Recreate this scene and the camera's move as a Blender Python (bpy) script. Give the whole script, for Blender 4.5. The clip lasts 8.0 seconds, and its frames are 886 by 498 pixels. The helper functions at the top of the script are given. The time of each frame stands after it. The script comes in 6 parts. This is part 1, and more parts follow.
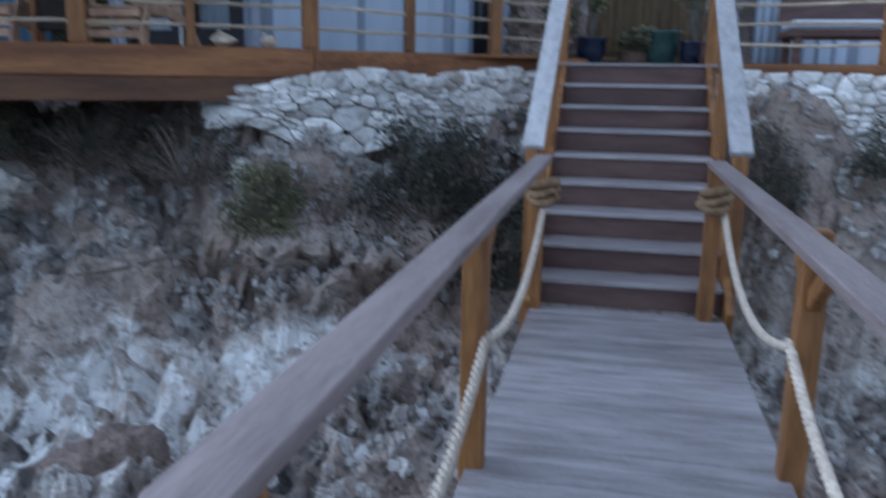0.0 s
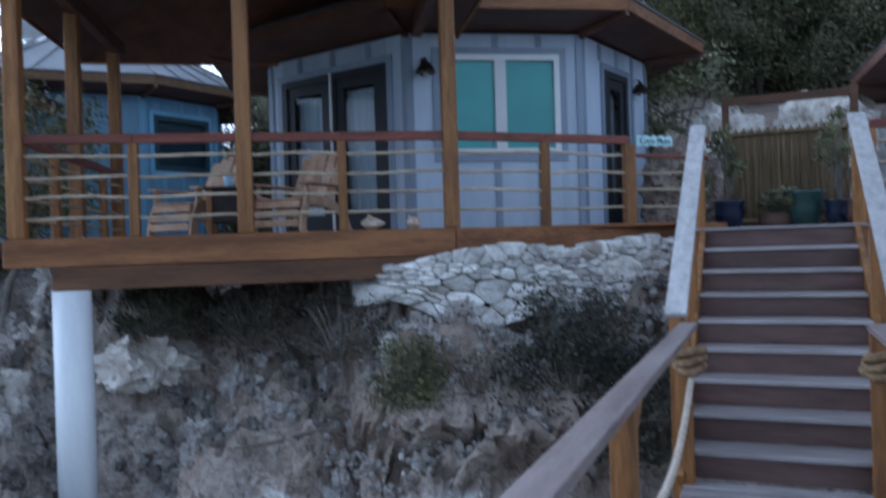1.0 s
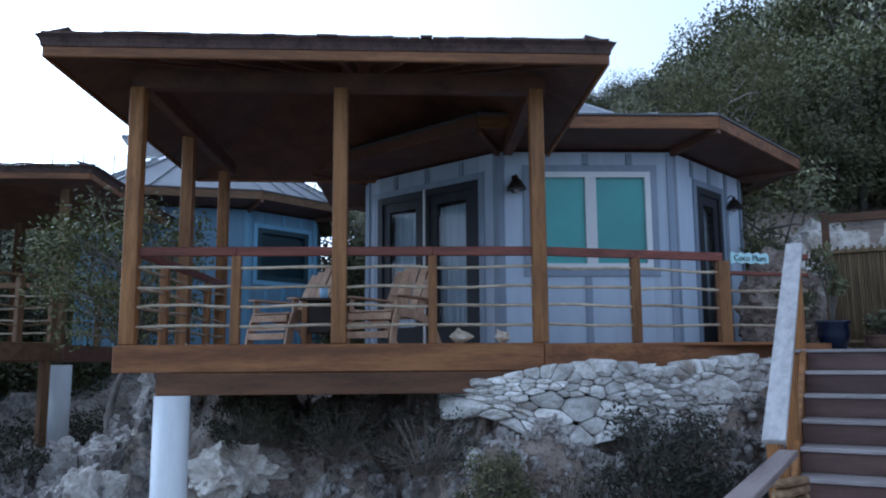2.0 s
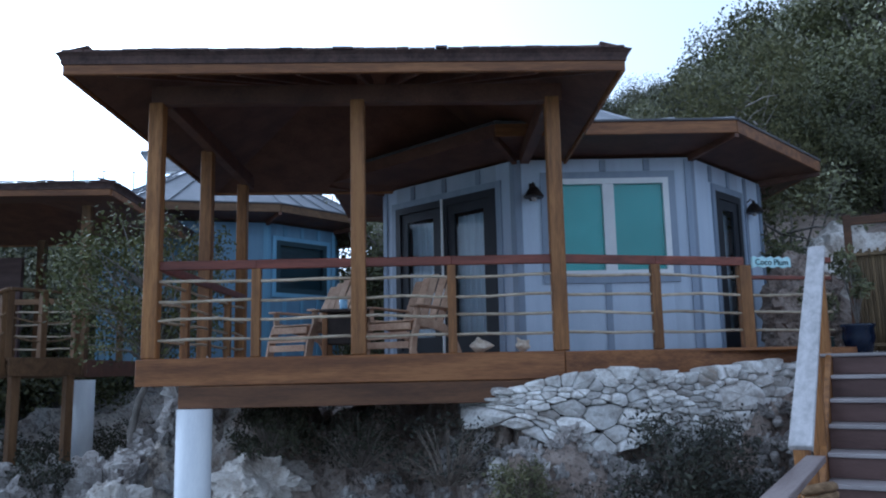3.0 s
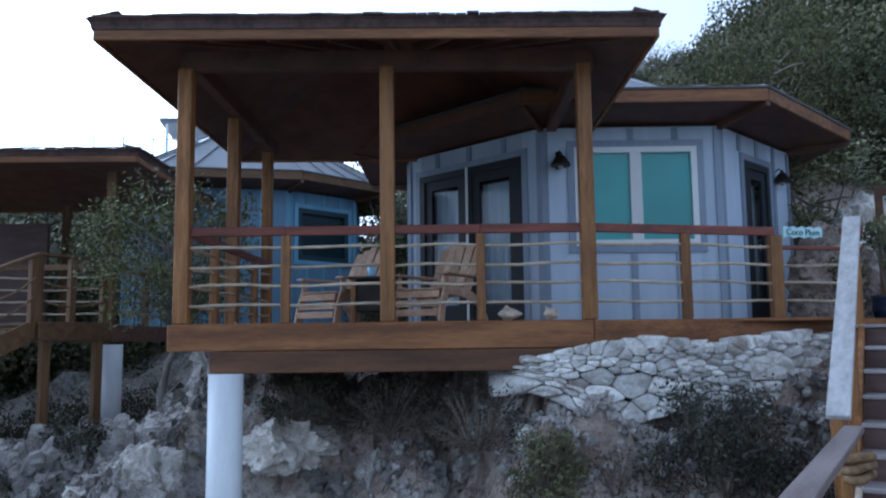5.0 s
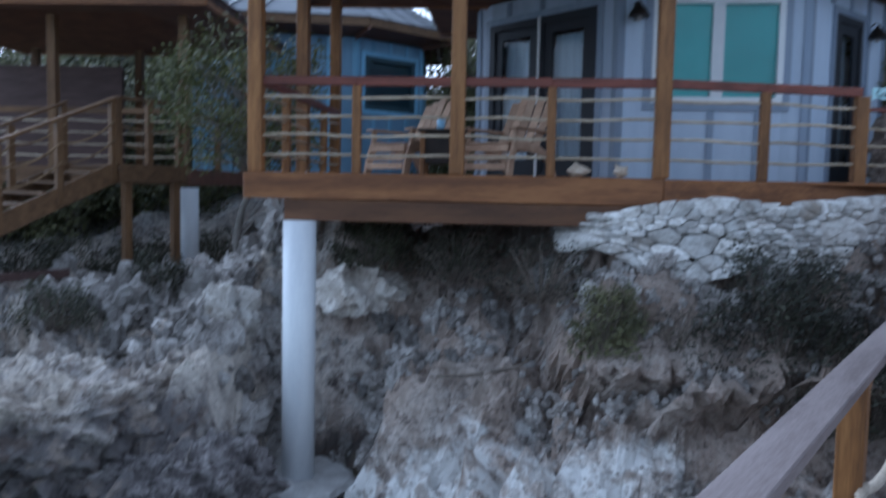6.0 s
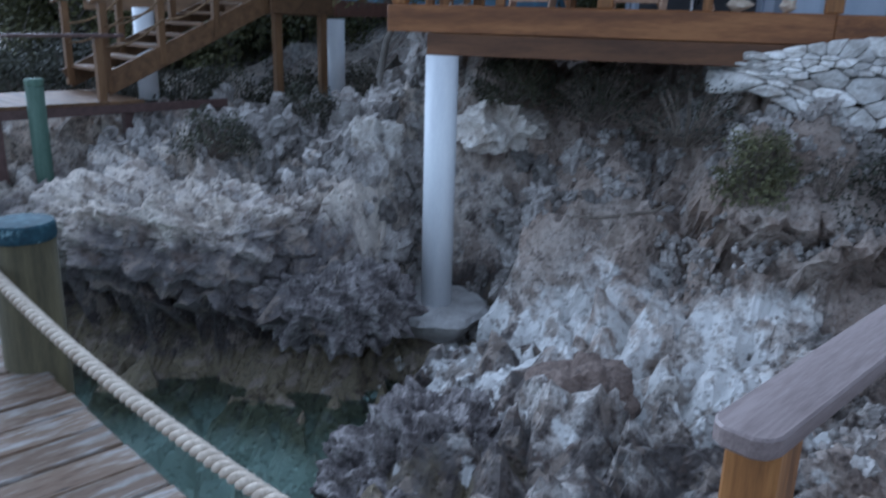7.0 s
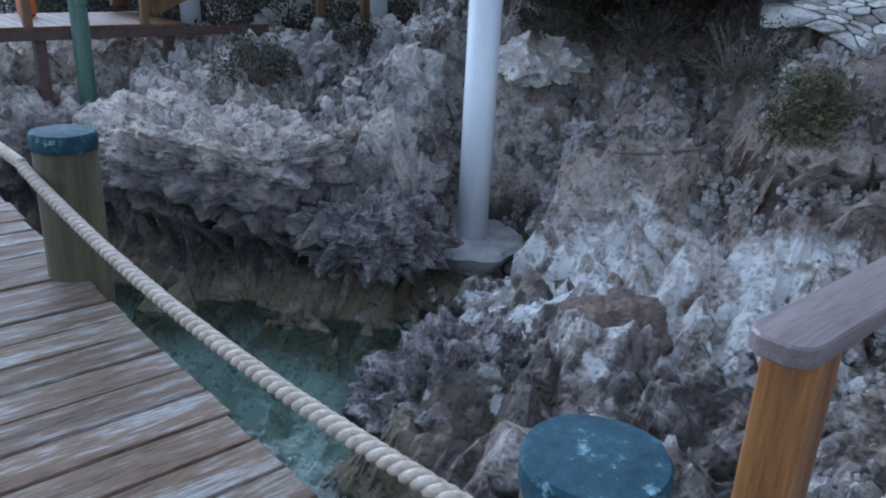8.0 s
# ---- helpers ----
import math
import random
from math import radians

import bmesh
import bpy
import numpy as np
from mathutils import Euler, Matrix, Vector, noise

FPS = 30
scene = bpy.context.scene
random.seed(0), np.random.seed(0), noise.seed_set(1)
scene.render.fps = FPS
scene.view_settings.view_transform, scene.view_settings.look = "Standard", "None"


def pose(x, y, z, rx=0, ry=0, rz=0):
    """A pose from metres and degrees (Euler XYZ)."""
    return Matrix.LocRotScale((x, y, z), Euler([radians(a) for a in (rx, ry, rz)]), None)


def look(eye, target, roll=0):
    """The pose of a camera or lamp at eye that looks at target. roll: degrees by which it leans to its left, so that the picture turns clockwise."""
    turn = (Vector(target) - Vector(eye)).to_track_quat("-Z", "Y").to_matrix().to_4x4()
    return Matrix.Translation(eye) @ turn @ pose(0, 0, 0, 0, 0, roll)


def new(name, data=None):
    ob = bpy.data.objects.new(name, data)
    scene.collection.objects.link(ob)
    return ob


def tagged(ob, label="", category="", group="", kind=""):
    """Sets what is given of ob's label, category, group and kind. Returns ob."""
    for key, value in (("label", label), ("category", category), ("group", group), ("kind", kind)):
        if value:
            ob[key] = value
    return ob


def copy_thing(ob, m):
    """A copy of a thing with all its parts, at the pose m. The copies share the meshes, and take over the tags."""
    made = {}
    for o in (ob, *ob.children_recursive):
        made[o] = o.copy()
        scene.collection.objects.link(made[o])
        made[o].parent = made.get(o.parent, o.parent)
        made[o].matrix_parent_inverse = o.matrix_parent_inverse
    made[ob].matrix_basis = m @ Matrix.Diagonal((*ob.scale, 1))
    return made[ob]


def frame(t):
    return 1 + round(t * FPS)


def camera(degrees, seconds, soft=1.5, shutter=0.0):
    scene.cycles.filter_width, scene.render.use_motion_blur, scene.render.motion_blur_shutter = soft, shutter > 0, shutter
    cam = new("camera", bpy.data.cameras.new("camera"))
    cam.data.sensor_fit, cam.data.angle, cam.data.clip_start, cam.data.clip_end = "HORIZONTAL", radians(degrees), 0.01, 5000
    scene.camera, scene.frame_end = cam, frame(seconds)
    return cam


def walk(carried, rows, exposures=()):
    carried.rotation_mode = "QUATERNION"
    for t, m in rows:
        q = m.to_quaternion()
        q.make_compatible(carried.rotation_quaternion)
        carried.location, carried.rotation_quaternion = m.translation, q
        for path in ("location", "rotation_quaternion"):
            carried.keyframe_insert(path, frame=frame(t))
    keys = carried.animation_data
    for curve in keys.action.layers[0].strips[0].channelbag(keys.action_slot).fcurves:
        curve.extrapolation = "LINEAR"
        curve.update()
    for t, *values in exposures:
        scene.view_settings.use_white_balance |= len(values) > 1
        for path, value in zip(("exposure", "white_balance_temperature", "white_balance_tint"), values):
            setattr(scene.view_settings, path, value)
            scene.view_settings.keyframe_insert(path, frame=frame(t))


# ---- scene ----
cam = camera(58.50, 8.0, 2.0, 0.5)
PATH = [
    (0, pose(0.000, 0.000, 1.431, 77.65, -0.91, 12.46)),
    (0.5, pose(0.020, -0.065, 1.464, 83.97, 0.52, 19.06)),
    (1, pose(0.021, -0.104, 1.484, 89.72, 1.78, 22.28)),
    (1.5, pose(0.067, -0.152, 1.506, 95.85, 1.28, 26.88)),
    (2, pose(0.086, -0.164, 1.504, 97.90, 0.38, 28.86)),
    (3.5, pose(0.074, -0.168, 1.503, 98.68, 1.36, 30.67)),
    (4, pose(0.106, -0.167, 1.510, 98.49, 0.86, 31.17)),
    (5.5, pose(-0.098, -0.284, 1.492, 92.65, 0.76, 31.84)),
    (6, pose(-0.063, -0.320, 1.516, 85.64, -1.15, 35.69)),
    (6.5, pose(-0.053, -0.296, 1.527, 78.43, -1.74, 40.57)),
    (7, pose(-0.004, -0.369, 1.555, 73.53, -1.48, 45.98)),
    (7.5, pose(-0.004, -0.359, 1.494, 69.71, -2.09, 48.24)),
    (8, pose(-0.000, -0.365, 1.486, 69.00, -2.51, 49.13)),
]
walk(cam, PATH, [(0, 0.45, 4700, 8), (8, 0.45, 4700, 8)])

# ---- world, sun, exposure ----
world = bpy.data.worlds.new("world")
scene.world = world
world.use_nodes = True
wn, wl = world.node_tree.nodes, world.node_tree.links
sky = wn.new("ShaderNodeTexSky")
sky.sky_type = "NISHITA"
sky.sun_disc = False
sky.sun_elevation, sky.sun_rotation = radians(30), radians(-70)
sky.dust_density, sky.air_density = 3.0, 1.4
soften = wn.new("ShaderNodeHueSaturation")
soften.inputs["Saturation"].default_value = 0.09
wl.new(sky.outputs[0], soften.inputs["Color"])
wl.new(soften.outputs[0], wn["Background"].inputs["Color"])
wn["Background"].inputs["Strength"].default_value = 0.16
sun = new("sun", bpy.data.lights.new("sun", "SUN"))
sun.data.energy, sun.data.angle, sun.data.color = 0.4, radians(40), (1.0, 0.97, 0.93)
sun.matrix_world = look((-22, -6, 16), (0, 5, 0))


# ---- materials ----
def ramp_set(ramp, stops):
    el = ramp.color_ramp.elements
    while len(el) < len(stops):
        el.new(0.5)
    for e, (p, c) in zip(el, stops):
        e.position, e.color = p, (*c, 1)


def material(name, stops, scale=4, stretch=(1, 1, 1), rough=0.75, bump=0.3, fine=40, blotch=None, metal=0.0, lift=0.01, island=False, vary=0.18):
    """Two scales of noise through a colour ramp, a blotch colour on top and relief from both noises."""
    m = bpy.data.materials.new(name)
    m.use_nodes = True
    n, l = m.node_tree.nodes, m.node_tree.links
    b = n["Principled BSDF"]
    tc, mp, oi = n.new("ShaderNodeTexCoord"), n.new("ShaderNodeMapping"), n.new("ShaderNodeObjectInfo")
    mp.inputs["Scale"].default_value = stretch
    l.new(tc.outputs["Object"], mp.inputs["Vector"])
    add = n.new("ShaderNodeVectorMath")
    mul = n.new("ShaderNodeMath")
    mul.operation, mul.inputs[1].default_value = "MULTIPLY", 37.0
    l.new(oi.outputs["Random"], mul.inputs[0])
    l.new(mp.outputs[0], add.inputs[0])
    l.new(mul.outputs[0], add.inputs[1])
    big, small = n.new("ShaderNodeTexNoise"), n.new("ShaderNodeTexNoise")
    for tex, s, d in ((big, scale, 6), (small, fine, 4)):
        tex.inputs["Scale"].default_value, tex.inputs["Detail"].default_value = s, d
        tex.inputs["Roughness"].default_value = 0.62
        l.new(add.outputs[0], tex.inputs["Vector"])
    mix = n.new("ShaderNodeMix")
    mix.inputs[0].default_value = 0.35
    l.new(big.outputs[0], mix.inputs[2])
    l.new(small.outputs[0], mix.inputs[3])
    wide = n.new("ShaderNodeMapRange")
    wide.inputs[1].default_value, wide.inputs[2].default_value = 0.22, 0.78
    l.new(mix.outputs[0], wide.inputs[0])
    ramp = n.new("ShaderNodeValToRGB")
    ramp_set(ramp, stops)
    l.new(wide.outputs[0], ramp.inputs[0])
    out = ramp.outputs[0]
    if blotch:
        colour, bs, lo, hi = blotch
        spot, edge, over = n.new("ShaderNodeTexNoise"), n.new("ShaderNodeMapRange"), n.new("ShaderNodeMix")
        spot.inputs["Scale"].default_value, spot.inputs["Detail"].default_value = bs, 8
        spot.inputs["Roughness"].default_value = 0.7
        l.new(add.outputs[0], spot.inputs["Vector"])
        edge.inputs[1].default_value, edge.inputs[2].default_value = lo, hi
        l.new(spot.outputs[0], edge.inputs[0])
        over.data_type = "RGBA"
        l.new(edge.outputs[0], over.inputs[0])
        l.new(out, over.inputs[6])
        over.inputs[7].default_value = (*colour, 1)
        out = over.outputs[2]
    tone, tmap = n.new("ShaderNodeHueSaturation"), n.new("ShaderNodeMapRange")
    tmap.inputs[3].default_value, tmap.inputs[4].default_value = 1 - vary, 1 + vary
    if island:
        geo = n.new("ShaderNodeNewGeometry")
        l.new(geo.outputs["Random Per Island"], tmap.inputs[0])
        tmap.inputs[3].default_value, tmap.inputs[4].default_value = 0.6, 1.4
        own, plant = n.new("ShaderNodeMapRange"), n.new("ShaderNodeHueSaturation")
        own.inputs[3].default_value, own.inputs[4].default_value = 0.6, 1.35
        l.new(oi.outputs["Random"], own.inputs[0])
        l.new(own.outputs[0], plant.inputs["Value"])
        l.new(out, plant.inputs["Color"])
        out = plant.outputs[0]
    else:
        l.new(oi.outputs["Random"], tmap.inputs[0])
    l.new(tmap.outputs[0], tone.inputs["Value"])
    l.new(out, tone.inputs["Color"])
    l.new(tone.outputs[0], b.inputs["Base Color"])
    b.inputs["Roughness"].default_value, b.inputs["Metallic"].default_value = rough, metal
    bp = n.new("ShaderNodeBump")
    bp.inputs["Strength"].default_value, bp.inputs["Distance"].default_value = bump, lift
    l.new(mix.outputs[0], bp.inputs["Height"])
    l.new(bp.outputs[0], b.inputs["Normal"])
    return m


CEDAR = material("stained_cedar", [(0.3, (0.13, 0.045, 0.012)), (0.5, (0.24, 0.09, 0.024)), (0.7, (0.34, 0.14, 0.042))], 3, (1, 1, 1), 0.55, 0.25, 60)
CEDAR_X = material("stained_cedar_long", [(0.3, (0.13, 0.049, 0.014)), (0.5, (0.22, 0.089, 0.026)), (0.68, (0.33, 0.145, 0.046))], 3, (0.25, 3, 3), 0.55, 0.25, 30, ((0.10, 0.03, 0.008), 2.2, 0.6, 0.8))
CEDAR_Z = material("stained_cedar_upright", [(0.3, (0.13, 0.054, 0.013)), (0.5, (0.235, 0.103, 0.026)), (0.68, (0.34, 0.16, 0.046))], 3, (4, 4, 0.3), 0.55, 0.25, 30)
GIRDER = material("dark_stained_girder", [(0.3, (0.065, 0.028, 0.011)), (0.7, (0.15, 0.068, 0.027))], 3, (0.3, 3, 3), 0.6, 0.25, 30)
OLD_X = material("aged_brown_board", [(0.3, (0.085, 0.045, 0.019)), (0.7, (0.18, 0.100, 0.044))], 3, (0.4, 3, 3), 0.65, 0.25, 30)
OLD_Z = material("aged_brown_post", [(0.3, (0.10, 0.052, 0.020)), (0.7, (0.205, 0.113, 0.048))], 3, (4, 4, 0.4), 0.65, 0.25, 30)
RAIL_RED = material("red_brown_rail", [(0.3, (0.10, 0.025, 0.014)), (0.7, (0.22, 0.06, 0.035))], 4, (0.4, 4, 4), 0.5, 0.2)
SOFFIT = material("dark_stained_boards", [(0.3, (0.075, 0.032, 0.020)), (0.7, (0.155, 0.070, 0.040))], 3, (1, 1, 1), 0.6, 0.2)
SHAKE = material("wood_shake", [(0.3, (0.05, 0.03, 0.027)), (0.7, (0.13, 0.08, 0.068))], 6, (1, 1, 1), 0.85, 0.4)
COMPOSITE = material("composite_board", [(0.3, (0.20, 0.178, 0.180)), (0.7, (0.36, 0.335, 0.340))], 2.5, (1, 6, 6), 0.26, 0.25, 50)
# tread colour is raised for the sky's sheen on the nosings
TREAD = material("composite_tread", [(0.3, (0.26, 0.23, 0.23)), (0.7, (0.40, 0.37, 0.37))], 2.5, (1, 6, 6), 0.28, 0.25, 50)
RISER = material("composite_riser", [(0.3, (0.075, 0.042, 0.036)), (0.7, (0.135, 0.08, 0.07))], 2.5, (1, 6, 6), 0.6, 0.2, 50)
WEATHER_RAIL = material("weathered_rail_board", [(0.3, (0.135, 0.100, 0.094)), (0.7, (0.27, 0.218, 0.208))], 3, (5, 0.4, 5), 0.5, 0.25, 40)
GREY_RAIL = material("silvered_rail_board", [(0.3, (0.32, 0.31, 0.31)), (0.7, (0.52, 0.50, 0.50))], 4, (4, 0.5, 4), 0.6, 0.2, 50)
DOCK = material("weathered_dock_board", [(0.24, (0.022, 0.013, 0.008)), (0.36, (0.110, 0.062, 0.031)), (0.52, (0.17, 0.115, 0.074)), (0.68, (0.34, 0.325, 0.305))], 1.9, (6, 0.8, 6), 0.75, 0.4, 14, ((0.030, 0.016, 0.010), 1.9, 0.60, 0.70))
ROPE_OLD = material("brown_old_rope", [(0.3, (0.13, 0.08, 0.04)), (0.7, (0.30, 0.20, 0.11))], 20, (1, 1, 1), 0.9, 0.5, 120)
STICK = material("peeled_driftwood", [(0.3, (0.34, 0.26, 0.17)), (0.7, (0.62, 0.53, 0.40))], 8, (0.6, 3, 3), 0.8, 0.3)
ROPE = material("manila_rope", [(0.3, (0.38, 0.31, 0.24)), (0.7, (0.62, 0.54, 0.44))], 30, (1, 1, 1), 0.9, 0.5, 160)
PVC = material("painted_pipe", [(0.3, (0.68, 0.70, 0.74)), (0.7, (0.80, 0.82, 0.84))], 2, (3, 3, 0.5), 0.45, 0.08)
PAD = material("weathered_footing", [(0.3, (0.52, 0.50, 0.49)), (0.7, (0.76, 0.75, 0.74))], 5, (1, 1, 1), 0.9, 0.5, 30)
CONCRETE = material("pale_concrete", [(0.3, (0.30, 0.28, 0.27)), (0.7, (0.50, 0.48, 0.47))], 5, (1, 1, 1), 0.9, 0.4)
SIDING = material("blue_grey_siding", [(0.3, (0.46, 0.53, 0.64)), (0.7, (0.54, 0.61, 0.72))], 2, (3, 3, 0.4), 0.6, 0.1)
TRIM = material("grey_blue_trim", [(0.3, (0.24, 0.29, 0.38)), (0.7, (0.31, 0.36, 0.45))], 2, (3, 3, 0.4), 0.6, 0.1)
SIDING_BLUE = material("sky_blue_siding", [(0.3, (0.15, 0.26, 0.38)), (0.7, (0.19, 0.31, 0.43))], 2, (3, 3, 0.4), 0.6, 0.1)
TRIM_BLUE = material("pale_blue_trim", [(0.3, (0.17, 0.34, 0.50)), (0.7, (0.22, 0.40, 0.56))], 2, (3, 3, 0.4), 0.6, 0.1)
BLIND = material("dark_teal_shutter", [(0.3, (0.018, 0.045, 0.060)), (0.7, (0.028, 0.062, 0.080))], 2, (1, 1, 8), 0.6, 0.1)
WHITE = material("white_paint", [(0.3, (0.74, 0.76, 0.78)), (0.7, (0.82, 0.83, 0.84))], 3, (1, 1, 1), 0.4, 0.05)
DARK_FRAME = material("dark_bronze_frame", [(0.3, (0.008, 0.010, 0.015)), (0.7, (0.016, 0.018, 0.025))], 3, (1, 1, 1), 0.6, 0.05)
IRON = material("dark_iron", [(0.3, (0.015, 0.012, 0.01)), (0.7, (0.04, 0.03, 0.025))], 8, (1, 1, 1), 0.5, 0.2, metal=0.6)
ROOF_METAL = material("standing_seam_metal", [(0.3, (0.15, 0.16, 0.18)), (0.7, (0.23, 0.24, 0.27))], 1.5, (1, 1, 1), 0.55, 0.08, metal=0.2)
CHAIR = material("teak_chair", [(0.3, (0.34, 0.21, 0.135)), (0.7, (0.56, 0.39, 0.265))], 4, (1, 1, 1), 0.65, 0.2)
DARK_GLASSY = material("dark_table", [(0.3, (0.02, 0.015, 0.012)), (0.7, (0.05, 0.035, 0.03))], 4)
SHELL = material("conch_shell", [(0.3, (0.55, 0.44, 0.33)), (0.7, (0.75, 0.66, 0.54))], 20, (1, 1, 1), 0.6, 0.4)
BLUE_CAP = material("worn_blue_paint", [(0.3, (0.014, 0.040, 0.058)), (0.55, (0.026, 0.072, 0.098)), (0.75, (0.065, 0.13, 0.16))], 9, (1, 1, 1), 0.85, 0.5, 50, ((0.24, 0.36, 0.40), 18, 0.58, 0.68))
PILE = material("treated_pile", [(0.3, (0.045, 0.038, 0.018)), (0.7, (0.108, 0.090, 0.044))], 3, (5, 5, 0.4), 0.8, 0.4)
PILE_GREEN = material("green_pile", [(0.3, (0.06, 0.11, 0.08)), (0.7, (0.14, 0.21, 0.16))], 3, (5, 5, 0.4), 0.8, 0.4)
BAMBOO = material("bamboo_fence", [(0.3, (0.09, 0.062, 0.03)), (0.7, (0.20, 0.14, 0.07))], 3, (6, 6, 0.6), 0.7, 0.3)
BLUE_POT = material("cobalt_glaze", [(0.3, (0.004, 0.009, 0.026)), (0.7, (0.010, 0.020, 0.05))], 3, rough=0.25, bump=0.05)
GREEN_POT = material("celadon_glaze", [(0.3, (0.02, 0.045, 0.042)), (0.7, (0.04, 0.08, 0.072))], 3, rough=0.25, bump=0.05)
CLAY = material("terracotta", [(0.3, (0.10, 0.06, 0.045)), (0.7, (0.18, 0.11, 0.08))], 5)
SOIL = material("dark_soil", [(0.3, (0.02, 0.015, 0.01)), (0.7, (0.06, 0.045, 0.03))], 20)
BARK = material("grey_bark", [(0.3, (0.11, 0.098, 0.085)), (0.7, (0.28, 0.255, 0.23))], 6, (3, 3, 0.6), 0.9, 0.5)
SIGN_BLUE = material("pale_aqua_paint", [(0.3, (0.42, 0.66, 0.70)), (0.7, (0.60, 0.78, 0.80))], 12, bump=0.1)
SIGN_INK = material("dark_teal_lettering", [(0.3, (0.01, 0.05, 0.07)), (0.7, (0.02, 0.08, 0.10))], 12, bump=0.05)
PALE_BLUE = material("pale_blue_grey", [(0.3, (0.55, 0.60, 0.68)), (0.7, (0.70, 0.75, 0.82))], 2, (8, 8, 0.3), 0.9, 0.3)
TEAL_SHADE = material("teal_roller_shade", [(0.3, (0.12, 0.46, 0.43)), (0.7, (0.15, 0.54, 0.51))], 1.5, (1, 1, 1), 0.7, 0.05)
ORANGE = material("orange_plastic", [(0.3, (0.6, 0.12, 0.02)), (0.7, (0.7, 0.18, 0.04))], 4, rough=0.4)


def leaf_material(name, dark, light):
    m = material(name, [(0.3, dark), (0.7, light)], 3, rough=0.6, bump=0.1, island=True)
    m.node_tree.nodes["Principled BSDF"].inputs["Subsurface Weight"].default_value = 0.0
    return m


LEAF = leaf_material("hill_leaf", (0.052, 0.057, 0.023), (0.150, 0.152, 0.062))
LEAF_OLIVE = leaf_material("olive_leaf", (0.066, 0.067, 0.029), (0.175, 0.170, 0.075))
LEAF_BRIGHT = leaf_material("yellow_green_leaf", (0.055, 0.062, 0.020), (0.150, 0.155, 0.050))
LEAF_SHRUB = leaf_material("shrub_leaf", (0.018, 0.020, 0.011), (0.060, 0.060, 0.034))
TWIG = material("dry_twig", [(0.3, (0.10, 0.080, 0.062)), (0.7, (0.24, 0.20, 0.165))], 10)


def glass_material(name, tint, rough=0.03):
    m = bpy.data.materials.new(name)
    m.use_nodes = True
    n, l = m.node_tree.nodes, m.node_tree.links
    n.remove(n["Principled BSDF"])
    clear, gloss, mix, fr = n.new("ShaderNodeBsdfTransparent"), n.new("ShaderNodeBsdfGlossy"), n.new("ShaderNodeMixShader"), n.new("ShaderNodeFresnel")
    clear.inputs[0].default_value = (*tint, 1)
    gloss.inputs["Roughness"].default_value = rough
    fr.inputs["IOR"].default_value = 1.5
    l.new(fr.outputs[0], mix.inputs[0])
    l.new(clear.outputs[0], mix.inputs[1])
    l.new(gloss.outputs[0], mix.inputs[2])
    l.new(mix.outputs[0], n["Material Output"].inputs["Surface"])
    return m


GLASS = glass_material("window_glass", (0.90, 0.95, 0.97))


